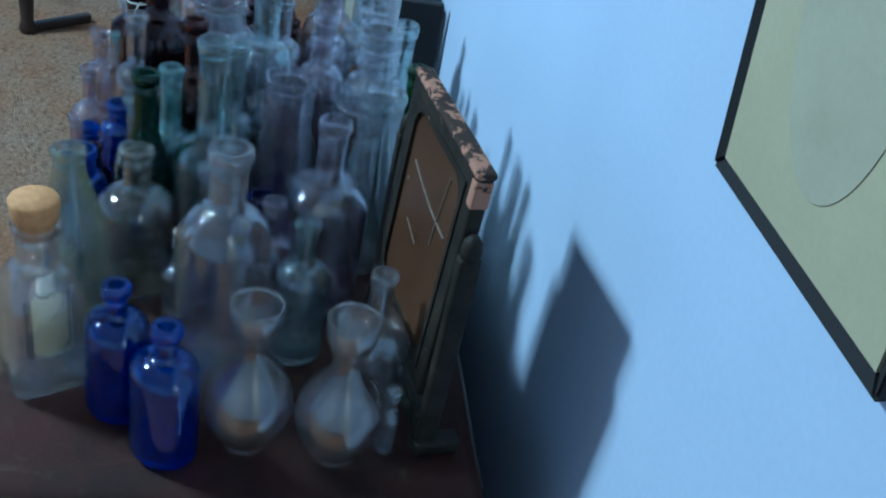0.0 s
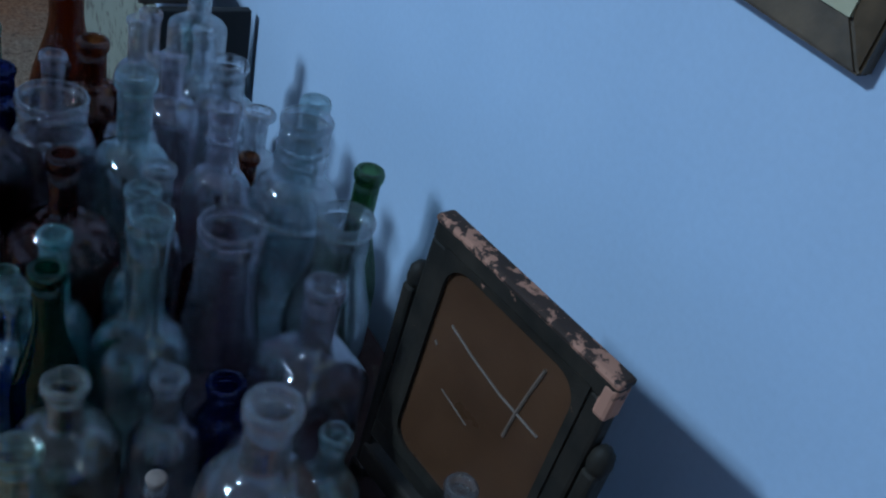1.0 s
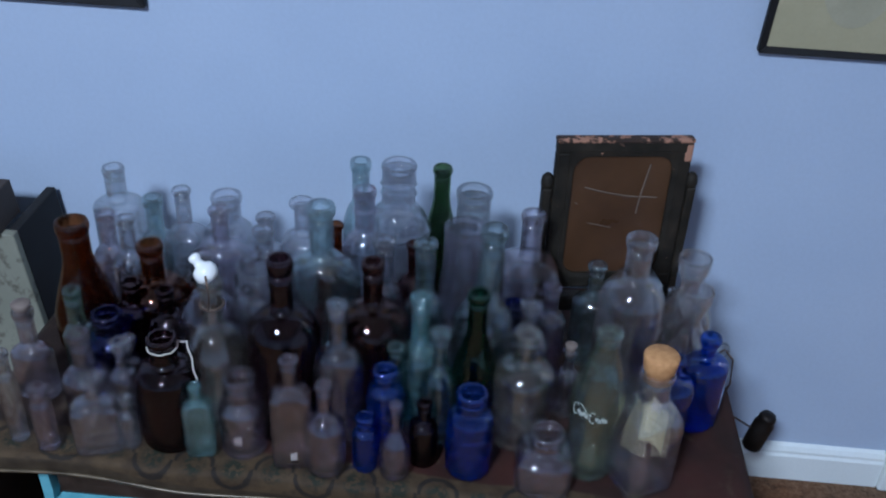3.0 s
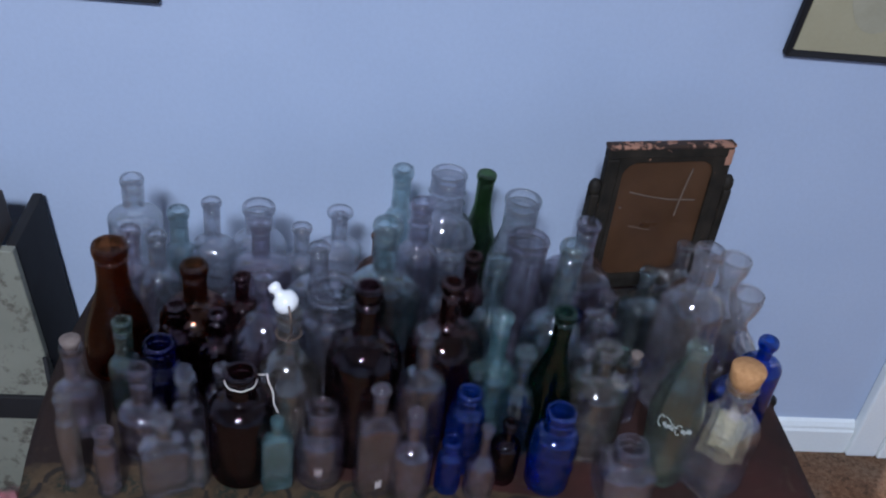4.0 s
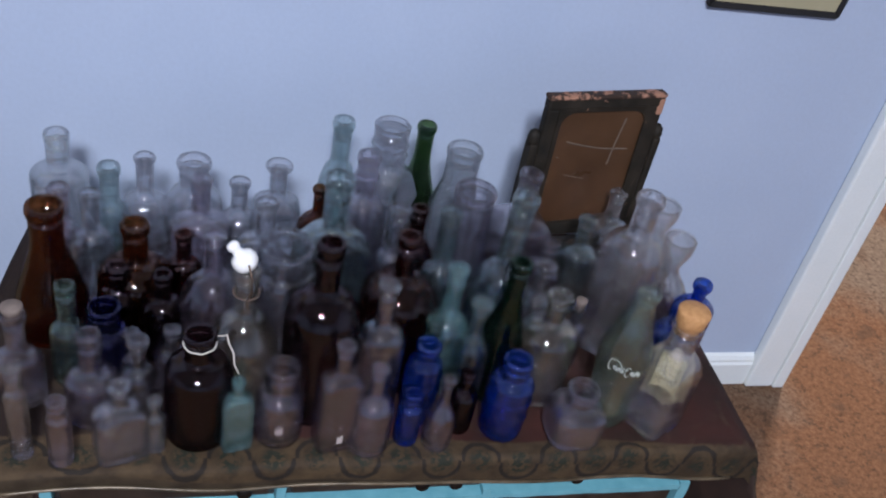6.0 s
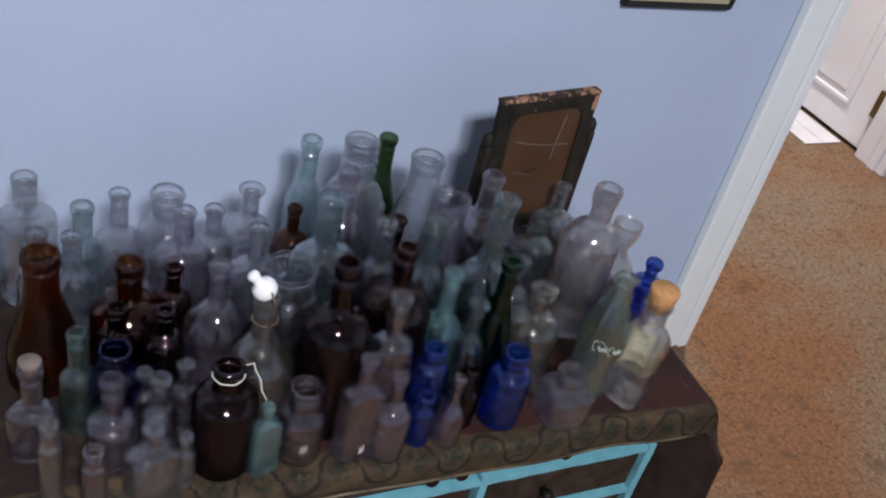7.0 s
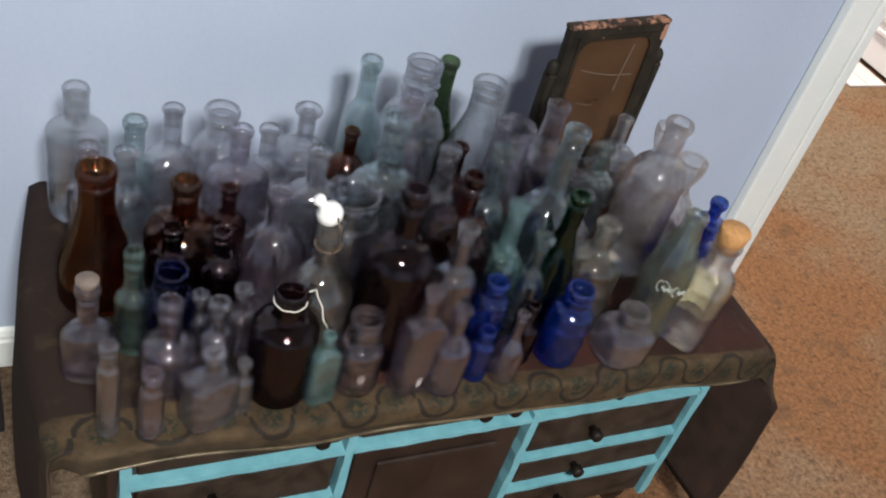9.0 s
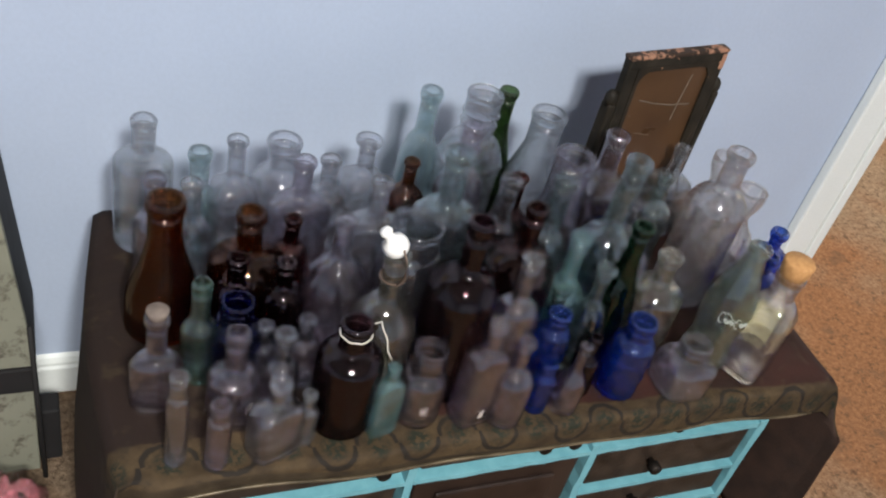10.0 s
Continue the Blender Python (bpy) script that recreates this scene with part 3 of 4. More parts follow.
def cloth():
    """One sheet over the chest: the front hem just turns over the edge, the ends hang down."""
    bm = bmesh.new()
    uv = bm.loops.layers.uv.new("UVMap")
    yf, yb, xl, xr = -0.496, -0.080, -0.438, 0.390
    left, right = 0.30, 0.335
    nx, ny = 118, 60

    def drop(u):
        k = (u - xl) / (xr - xl)
        d = 0.022 + 0.026 * min(1.0, max(0.0, k)) + 0.003 * math.sin(u * 23)
        return d

    total = yb - yf

    def spot(u, k):
        """u: metres along the hem from the middle; k: 0 at the hem to 1 at the back."""
        d = drop(u)
        run = d + total
        s = k * run
        if s < d:
            y, z = yf - 0.004, TOP - (d - s)
            e = d - s
            if e < 0.012:
                a = e / 0.012 * math.pi / 2
                y, z = yf + 0.008 * (1 - math.sin(a)) - 0.004, TOP - 0.008 * (1 - math.cos(a)) - max(0, e - 0.012)
            y += 0.002 * math.sin(u * 31)
        else:
            y, z = yf + 0.004 + (s - d) * (total - 0.004) / total, TOP
        x = u
        z += 0.0012 * math.sin(u * 40 + y * 25) * (1 if s > d else 0)
        over = max(u - xr, xl - u, 0.0)
        if over > 0:
            sign = 1 if u > 0 else -1
            bend = min(over, 0.02)
            x = (xr if sign > 0 else xl) + sign * (0.016 * math.sin(bend / 0.02 * math.pi / 2))
            fall = max(0.0, over - 0.012)
            flare = 0.012 * math.sin(min(1, fall / 0.3) * math.pi / 2)
            x += sign * (flare + 0.006 * math.sin(y * 21 + 1.0) * min(1, fall / 0.15))
            y = max(y, yf - 0.004) - (0.030 * min(1, fall / 0.04) * max(0.0, 1 - k * 5) if sign > 0 else 0.0)
            z = min(z, TOP) - fall - 0.006 * (1 - math.cos(bend / 0.02 * math.pi / 2))
            if s < d:
                z = TOP - fall - 0.006 - (d - s) * max(0.0, 1 - fall / 0.06)
                y = yf - 0.004 - 0.02 * min(1, fall / 0.05) + (0.0 if sign > 0 else 0.015) - (d - s) * min(1, fall / 0.06) * 0.5
        near = min(1.0, max(0.0, (yb - y) / (yb - yf)))
        x -= (0.022 + 0.022 * math.sin(math.pi * min(1.0, near * 0.9))) * min(1.0, max(0.0, (-0.30 - x) / 0.14))
        return x, y, z, s

    grid = []
    u0, u1 = xl - left, xr + right
    for i in range(nx + 1):
        u = u0 + (u1 - u0) * i / nx
        col = []
        for j in range(ny + 1):
            k = (j / ny) ** 1.5
            x, y, z, s = spot(u, k)
            v = bm.verts.new((x, y, max(z, 0.012)))
            col.append((v, u, s))
        grid.append(col)
    for i in range(nx):
        for j in range(ny):
            q = (grid[i][j], grid[i + 1][j], grid[i + 1][j + 1], grid[i][j + 1])
            f = bm.faces.new([a[0] for a in q])
            for lp, a in zip(f.loops, q):
                lp[uv].uv = (a[1] + 0.5, min(0.5, a[2] + 0.020 * min(1.0, max(0.0, (a[1] - xl) / (xr - xl))) + 3 * max(0.0, a[1] - xr - 0.045)))
    me = bpy.data.meshes.new("tablecloth")
    bmesh.ops.recalc_face_normals(bm, faces=bm.faces)
    bm.to_mesh(me)
    bm.free()
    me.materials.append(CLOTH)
    me.materials.append(LINING)
    me.shade_smooth()
    ob = new("tablecloth", me)
    so = ob.modifiers.new("thick", "SOLIDIFY")
    so.thickness, so.offset, so.material_offset = 0.0022, -1.0, 1
    tagged(ob, "maroon tapestry cloth with an ochre medallion border draped over the chest", "tablecloth")
    line = [spot(xl + 0.01 + (xr - xl - 0.02) * i / 60, 0.0)[:3] for i in range(61)]
    part("hem_cord", tube([(x, y - 0.001, z) for x, y, z in line], 0.0021), HEM_CORD, ob, "shiny worn gold cord along the hem", True)


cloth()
BASE = TOP + 0.0015


# ---- bottles ----
def smooth_step(a, b, t):
    t = t * t * (3 - 2 * t)
    return a + (b - a) * t


def bottle_profile(h, r, rn, hs, hn, rings=0, taper=1.0):
    """Outer line of a bottle from the foot to under the lip."""
    pts = [(r * 0.80, 0.0), (r * 0.93, 0.0012), (r * 0.985, 0.004), (r, 0.009)]
    for i in range(1, 5):
        k = i / 4
        pts.append((r * (1 + (taper - 1) * k), 0.009 + (hs * h - 0.009) * k))
    rs = r * taper
    dome = min(0.88, max(0.0, 1.0 - (hn - hs - 0.16) / 0.20))
    for i in range(1, 11):
        k = 1 - (1 - i / 10) ** 1.6
        r_dome = rn + (rs - rn) * math.sqrt(max(0.0, 1 - k * k))
        pts.append((dome * r_dome + (1 - dome) * smooth_step(rs, rn, k), hs * h + (hn - hs) * h * k))
    for i in range(1, 4):
        pts.append((rn, hn * h + (1 - hn) * h * i / 3))
    return pts


def glass_shell(profile, sq=0.0, flat=1.0, blend=None, wall=0.0024, segments=28, ribs=0, rib=0.0):
    """A hollow vessel: the outer line, then back down the inside."""
    inner = [(max(r - wall, 0.001), z) for r, z in profile if z > 0.006]
    full = [(0.0, 0.003)] + [(profile[0][0] * 0.9, 0.001)] + profile + inner[::-1] + [(0.0, 0.0065)]
    top = profile[-1][1]
    lo, hi = blend or (top * 0.55, top * 0.75)

    def section(a, k, r):
        z = full[k][1]
        w = 1.0 - min(1.0, max(0.0, (z - lo) / max(1e-4, hi - lo)))
        p = 2 + 5 * sq * w
        c, s = math.cos(a), math.sin(a)
        f = r / (abs(c) ** p + abs(s) ** p) ** (1 / p)
        if ribs:
            f *= 1 + rib * w * math.cos(ribs * a)
        return f * c, f * s * (1 + (flat - 1) * w)

    return lathe(full, segments, section)


def lip_ring(rn, rl, h, tall):
    """The rolled glass ring round a mouth, from h - tall to h."""
    inner = rn - 0.0026
    z0, z1 = h - tall, h
    pts = [(inner, z0), (rn + 0.0004, z0), (rl - 0.0008, z0 + tall * 0.15), (rl, z0 + tall * 0.4), (rl, z0 + tall * 0.7), (rl - 0.0012, z1 - 0.0006), (rl - 0.0024, z1), (inner + 0.0008, z1), (inner, z1 - 0.001), (inner, z0)]
    return lathe(pts, 28)


def bottle(x, y, h, r, rn, label, mat, hs=0.58, hn=0.74, rl=0.0, tall=0.009, sq=0.0, flat=1.0, turn=0.0, name="bottle", category="bottle", lean=(0.0, 0.0), taper=1.0, ribs=0, rib=0.0, bands=()):
    t = thing(name, (x, y, BASE), label, category, "old glass bottles on the chest", turn=turn, lean=lean)
    rl = max(rl, rn + 0.0012) if rl else rn + 0.0024
    prof = bottle_profile(h - tall, r, rn, hs, hn, taper=taper)
    for at, bulge, width in bands:
        prof = sorted(prof + [(r * taper if at < hs else rn, at * h - width), ((r * taper if at < hs else rn) + bulge, at * h), (r * taper if at < hs else rn, at * h + width)], key=lambda q: q[1])
    body = part("body", glass_shell(prof, sq, flat, ((hs) * h, hn * h), ribs=ribs, rib=rib, segments=36 if sq or ribs else 28), mat, t, "", True)
    lip = part("lip", lip_ring(rn, rl, h, tall), mat, t, "rolled glass lip", True)
    return t


def cork_in(t, rn, h, up, mat, label, wide=1.0):
    bm = lathe([(0, h - 0.012), (rn - 0.0032, h - 0.012), (rn * wide - 0.0005, h + 0.001), (rn * wide + 0.001, h + up - 0.0015), (rn * wide - 0.0008, h + up), (0, h + up + 0.0005)], 20)
    part("stopper", bm, mat, t, label, True)


# back row along the wall
bottle(-0.423, -0.138, 0.174, 0.034, 0.0138, "tall hazy clear glass bottle with a straight neck", HAZY, 0.7, 0.77, tall=0.012, rl=0.015)
bottle(-0.417, -0.195, 0.137, 0.024, 0.0110, "small clear glass bottle with a thick dark rim", MAUVE, 0.52, 0.68, tall=0.012)
bottle(-0.364, -0.163, 0.147, 0.025, 0.0115, "slim aqua glass bottle with a double lip", AQUA, 0.50, 0.70, tall=0.014, rl=0.0141)
bottle(-0.381, -0.218, 0.146, 0.025, 0.0106, "slim clear glass bottle with a rounded lip", CLEAR, 0.5, 0.68)
bottle(-0.323, -0.164, 0.163, 0.027, 0.0106, "clear glass bottle with a narrow straight neck", CLEAR, 0.56, 0.68, sq=0.5)
bottle(-0.266, -0.155, 0.154, 0.036, 0.018, "wide-mouthed clear glass jar with a heavy rim", CLEAR, 0.62, 0.78, rl=0.0212, tall=0.012, name="jar", category="jar")
bottle(-0.258, -0.215, 0.169, 0.038, 0.0112, "mauve-tinted glass bottle with broad shoulders", MAUVE, 0.60, 0.73, rl=0.0141, flat=0.75)
bottle(-0.211, -0.168, 0.135, 0.026, 0.0103, "small clear glass bottle with a ring lip", CLEAR, 0.56, 0.70, rl=0.0135)
bottle(-0.164, -0.159, 0.156, 0.030, 0.0106, "clear glass bottle with a wide flared lip", CLEAR, 0.60, 0.72, rl=0.0170, tall=0.008, sq=0.4)
bottle(-0.114, -0.184, 0.141, 0.028, 0.0078, "small round-shouldered amber glass bottle", AMBER, 0.55, 0.76, rl=0.0103)
bottle(-0.088, -0.140, 0.213, 0.025, 0.0118, "tall aqua glass bottle with a banded lip", AQUA, 0.55, 0.76, tall=0.016, rl=0.0144)
bottle(-0.034, -0.172, 0.229, 0.0410, 0.0216, "tall clear glass jar with a threaded neck and shoulder ridge", CLEAR, 0.60, 0.76, rl=0.0218, tall=0.008, bands=((0.585, 0.0028, 0.004), (0.82, 0.0022, 0.003), (0.88, 0.0022, 0.003)), name="jar", category="jar")
bottle(0.019, -0.135, 0.210, 0.0275, 0.0109, "tall green glass bottle with a long sloping neck", GREEN, 0.40, 0.86, tall=0.012, rl=0.0130)
bottle(0.063, -0.173, 0.200, 0.0360, 0.0216, "hazy clear milk bottle with a wide rim", HAZY, 0.50, 0.80, rl=0.0237, tall=0.012)
bottle(0.138, -0.222, 0.202, 0.0370, 0.0133, "square mauve-tinted glass bottle beside the mirror", MAUVE, 0.62, 0.74, sq=0.75, tall=0.012, turn=8)
bottle(0.287, -0.178, 0.147, 0.0270, 0.0097, "square-shouldered clear glass bottle below the mirror", HAZY, 0.62, 0.73, sq=0.6, turn=12)
# second and third rows
bottle(-0.418, -0.285, 0.177, 0.0400, 0.0180, "large amber glass bottle with a wide open mouth", AMBER, 0.22, 0.84, rl=0.0205, tall=0.016)
bottle(-0.328, -0.277, 0.149, 0.0430, 0.0138, "broad amber glass bottle with a thick lip", AMBER, 0.52, 0.72, rl=0.0165, tall=0.014)
bottle(-0.276, -0.259, 0.123, 0.0220, 0.0083, "small amber glass bottle among taller ones", DARK_AMBER, 0.58, 0.74)
bottle(-0.186, -0.273, 0.181, 0.0400, 0.0109, "flat clear glass flask with scalloped shoulders", CLEAR, 0.62, 0.76, rl=0.0137, flat=0.6, ribs=8, rib=0.03, name="flask", category="bottle")
bottle(-0.069, -0.229, 0.222, 0.0300, 0.0127, "mauve-tinted glass bottle with a jar-like neck ring", MAUVE, 0.62, 0.76, tall=0.013, rl=0.0146, bands=((0.86, 0.003, 0.003),))
bottle(-0.111, -0.291, 0.231, 0.0460, 0.0143, "large pale aqua glass bottle with sloping shoulders", AQUA, 0.59, 0.74, rl=0.0174, tall=0.015, flat=0.72)
bottle(-0.243, -0.331, 0.179, 0.0370, 0.0103, "round clear glass bottle with a slim ringed neck", MAUVE, 0.50, 0.72, rl=0.0129)
bottle(-0.169, -0.345, 0.179, 0.0370, 0.0294, "wide clear glass jar standing open", CLEAR, 0.72, 0.84, rl=0.0300, tall=0.008, name="jar", category="jar")
bottle(-0.037, -0.290, 0.190, 0.0240, 0.0115, "slim clear glass bottle with a flat lip", CLEAR, 0.56, 0.70)
bottle(-0.003, -0.252, 0.164, 0.0250, 0.0092, "narrow dark amber glass bottle", DARK_AMBER, 0.56, 0.74)
bottle(0.015, -0.317, 0.208, 0.0255, 0.0118, "pale aqua glass bottle with a stepped shoulder", AQUA, 0.52, 0.66, bands=((0.50, 0.002, 0.004),))
bottle(0.057, -0.263, 0.201, 0.0350, 0.0244, "clear glass carafe with a wide open rim", MAUVE, 0.30, 0.82, rl=0.0257, tall=0.010, name="jar", category="jar")
bottle(0.083, -0.333, 0.244, 0.0360, 0.0138, "tall grey-green glass bottle with a long neck", AQUA, 0.48, 0.62, rl=0.0161, tall=0.014, lean=(0, 2))
bottle(0.123, -0.279, 0.106, 0.0200, 0.0129, "small cobalt blue glass bottle behind clear ones", NAVY, 0.62, 0.76)
bottle(0.168, -0.269, 0.130, 0.0220, 0.0097, "small clear glass bottle with round shoulders", MAUVE, 0.6, 0.74)
bottle(0.222, -0.240, 0.147, 0.0260, 0.0099, "aqua glass medicine bottle near the mirror", AQUA, 0.62, 0.74)
bottle(0.257, -0.308, 0.231, 0.039, 0.0147, "large round clear glass bottle with a thick flared lip", BRIGHT, 0.66, 0.8, rl=0.0183, tall=0.013)
bottle(0.141, -0.328, 0.143, 0.0260, 0.0101, "clear glass bottle with a rolled lip", CLEAR, 0.55, 0.72, rl=0.0139)
bottle(0.137, -0.394, 0.152, 0.0360, 0.0124, "wide round clear glass bottle with a short neck", STRAW, 0.62, 0.76, rl=0.0161)
bottle(-0.132, -0.410, 0.233, 0.0400, 0.0124, "tall very dark amber glass bottle", BLACK_AMBER, 0.62, 0.77, rl=0.0146, tall=0.018)
bottle(-0.040, -0.361, 0.206, 0.0430, 0.0109, "round-shouldered dark amber glass bottle", DARK_AMBER, 0.60, 0.76, rl=0.0130, tall=0.014)
bottle(-0.345, -0.307, 0.113, 0.0250, 0.0101, "small blackish glass bottle with a round lip", BLACK_AMBER, 0.6, 0.76, rl=0.0130)
bottle(-0.297, -0.324, 0.117, 0.0250, 0.0092, "small blackish glass bottle with shiny shoulders", BLACK_AMBER, 0.6, 0.76, rl=0.0117)
bottle(0.080, -0.394, 0.199, 0.0265, 0.0103, "dark green glass bottle with a sloping neck", DEEP_GREEN, 0.40, 0.84, rl=0.0130, tall=0.012)
bottle(0.017, -0.378, 0.177, 0.0270, 0.0106, "aqua glass bottle with a slender neck", TEAL, 0.50, 0.64)
bottle(-0.007, -0.408, 0.128, 0.0110, 0.0083, "narrow sea-green glass vial", SEA, 0.7, 0.8, name="vial", category="bottle")
bottle(0.042, -0.408, 0.153, 0.0220, 0.0085, "clear glass bottle with a flared lip", AQUA, 0.50, 0.70, rl=0.0130)
bottle(-0.069, -0.424, 0.191, 0.0290, 0.0097, "tall clear glass bottle with a slim neck", CLEAR, 0.60, 0.72, rl=0.0124, flat=0.8)
# front rows
bottle(-0.392, -0.364, 0.135, 0.0190, 0.0097, "slim sea-green glass bottle", SEA, 0.55, 0.66, tall=0.012, rl=0.0109)
bottle(-0.355, -0.364, 0.105, 0.0280, 0.0161, "navy blue glass jar with a wide mouth", NAVY, 0.66, 0.78, rl=0.0184)
bottle(-0.365, -0.418, 0.117, 0.0270, 0.0112, "mauve-tinted glass bottle with a thick straight neck", MAUVE, 0.50, 0.62, rl=0.0126, tall=0.016)
bottle(-0.327, -0.379, 0.083, 0.0150, 0.0066, "tiny clear glass bottle with a ring lip", CLEAR, 0.6, 0.72, rl=0.0100)
bottle(-0.318, -0.419, 0.110, 0.0190, 0.0081, "small clear glass bottle with a thick rounded lip", CLEAR, 0.55, 0.7, rl=0.0120, tall=0.012)
bottle(-0.285, -0.384, 0.091, 0.0190, 0.0078, "small clear glass bottle with rounded shoulders", CLEAR, 0.6, 0.72, rl=0.0106)
bottle(-0.333, -0.472, 0.099, 0.0270, 0.0081, "clear glass ink bottle with flat shoulders", CLEAR, 0.60, 0.76, rl=0.0122, sq=0.5, flat=0.7, turn=20)
bottle(-0.300, -0.467, 0.073, 0.0115, 0.0057, "tiny clear glass vial with white sediment", HAZY, 0.66, 0.78, name="vial")
bottle(-0.428, -0.471, 0.124, 0.0110, 0.0078, "slim clear glass vial standing at the edge", CLEAR, 0.72, 0.80, name="vial", rl=0.0094)
bottle(-0.39, -0.48, 0.088, 0.0125, 0.0092, "short clear glass vial standing at the edge", MAUVE, 0.72, 0.82, name="vial", rl=0.0106)
bottle(-0.173, -0.453, 0.103, 0.0265, 0.0170, "small clear glass jar with a ringed neck", MAUVE, 0.60, 0.72, rl=0.0187, bands=((0.80, 0.0025, 0.003),), name="jar", category="jar")
bottle(-0.218, -0.469, 0.100, 0.0165, 0.0064, "flat teal glass bottle with flat shoulders", TEAL, 0.70, 0.82, sq=0.9, flat=0.62, turn=14, rl=0.0078, tall=0.006)
bottle(-0.114, -0.468, 0.148, 0.0225, 0.0083, "square mauve-tinted medicine bottle", MAUVE, 0.66, 0.76, sq=0.85, flat=0.75, rl=0.0111, turn=10)
bottle(-0.076, -0.473, 0.121, 0.0230, 0.0078, "round mauve-tinted glass bottle", MAUVE, 0.50, 0.68, rl=0.0103)
bottle(-0.016, -0.432, 0.114, 0.0200, 0.0120, "cobalt blue glass bottle with ringed sides", COBALT, 0.78, 0.86, rl=0.0144, bands=((0.25, 0.0022, 0.006), (0.45, 0.0022, 0.006), (0.62, 0.0022, 0.006)))
bottle(-0.033, -0.467, 0.075, 0.0145, 0.0092, "tiny cobalt blue glass jar", COBALT, 0.72, 0.84, rl=0.0109, name="jar", category="jar")
bottle(0.081, -0.455, 0.112, 0.0255, 0.0156, "bright cobalt blue glass jar with ringed sides", COBALT, 0.74, 0.84, rl=0.0174, tall=0.012, bands=((0.30, 0.0015, 0.005), (0.50, 0.0015, 0.005)), name="jar", category="jar")
bottle(0.001, -0.473, 0.103, 0.0175, 0.0057, "small mauve glass bottle with sloping shoulders", MAUVE, 0.40, 0.74, rl=0.0080)
bottle(0.030, -0.450, 0.088, 0.0165, 0.0069, "tiny dark amber glass bottle", BLACK_AMBER, 0.62, 0.76, rl=0.0091)
bottle(0.165, -0.465, 0.074, 0.0320, 0.0175, "squat mauve-tinted glass jar", MAUVE, 0.60, 0.78, rl=0.0198, sq=0.3, ribs=10, rib=0.02, name="jar", category="jar")
bottle(0.349, -0.342, 0.128, 0.0305, 0.0087, "oval cobalt blue glass bottle with a small round lip", COBALT, 0.72, 0.84, flat=0.85, turn=35, rl=0.0124, tall=0.013)
bottle(0.303, -0.385, 0.127, 0.0295, 0.0087, "cobalt blue glass bottle with rounded shoulders", COBALT, 0.73, 0.85, flat=0.85, turn=30, rl=0.0120, tall=0.013)
bottle(0.338, -0.161, 0.068, 0.0120, 0.0051, "tiny clear glass bottle at the foot of the mirror", HAZY, 0.58, 0.76, flat=0.7, rl=0.0070)


def stoppered_bottle(x, y):
    """Swing-top bottle: white porcelain stopper tipped back on its wire bail."""
    h, rn = 0.193, 0.0120
    t = bottle(x, y, h, 0.0370, rn, "cloudy straw-tinted swing-top bottle with a white porcelain stopper", STRAW, 0.50, 0.72, rl=0.0145, tall=0.013)
    bm = lathe([(0, 0), (0.009, 0.001), (0.0128, 0.006), (0.0135, 0.012), (0.0115, 0.018), (0.006, 0.0215), (0.005, 0.026), (0.0068, 0.030), (0.0055, 0.034), (0, 0.0355)], 22)
    bmesh.ops.transform(bm, matrix=pose(0.003, 0, h - 0.001, -10, -38, 0), verts=bm.verts)
    part("stopper", bm, PORCELAIN, t, "white porcelain stopper", True)
    bm = tube(ring_points(rn + 0.0012, h - 0.032, count=20), 0.0011)
    for s in (-1, 1):
        tube([(0, s * (rn + 0.001), h - 0.032), (0.004, s * (rn + 0.007), h - 0.018), (0.003, s * (rn + 0.005), h), (0.0, s * 0.011, h + 0.012)], 0.0011, bm)
    part("wire_bail", bm, WIRE, t, "rusty wire bail", True)


stoppered_bottle(-0.212, -0.404)


def string_bottle(x, y):
    h, rn = 0.143, 0.0150
    t = bottle(x, y, h, 0.0345, rn, "very dark amber glass bottle with white string round its neck", BLACK_AMBER, 0.68, 0.80, rl=0.0172, tall=0.009)
    pts = ring_points(rn + 0.0012, h - 0.013, 150, 250, 20, 0.0006) + [(0.022, 0.006, h - 0.010), (0.026, 0.004, h - 0.006), (0.028, 0.0, h - 0.014), (0.033, -0.004, h - 0.024), (0.034, -0.008, h - 0.036), (0.039, -0.012, h - 0.046)]
    part("string", tube(pts, 0.0007), STRING, t, "white cotton string", True)


string_bottle(-0.257, -0.446)


def corked_bottle(x, y, h, r, rn, label, mat, **more):
    t = bottle(x, y, h, r, rn, label, mat, **more)
    cork_in(t, rn, h, 0.008, PALE_CORK, "pale worn cork")


corked_bottle(-0.438, -0.395, 0.125, 0.0260, 0.0101, "corked clear glass bottle at the edge of the cloth", MAUVE, hs=0.52, hn=0.64, tall=0.014, flat=0.7)
corked_bottle(0.191, -0.348, 0.096, 0.0160, 0.0064, "small clear glass bottle with a pale stopper", CLEAR, hs=0.6, hn=0.74)


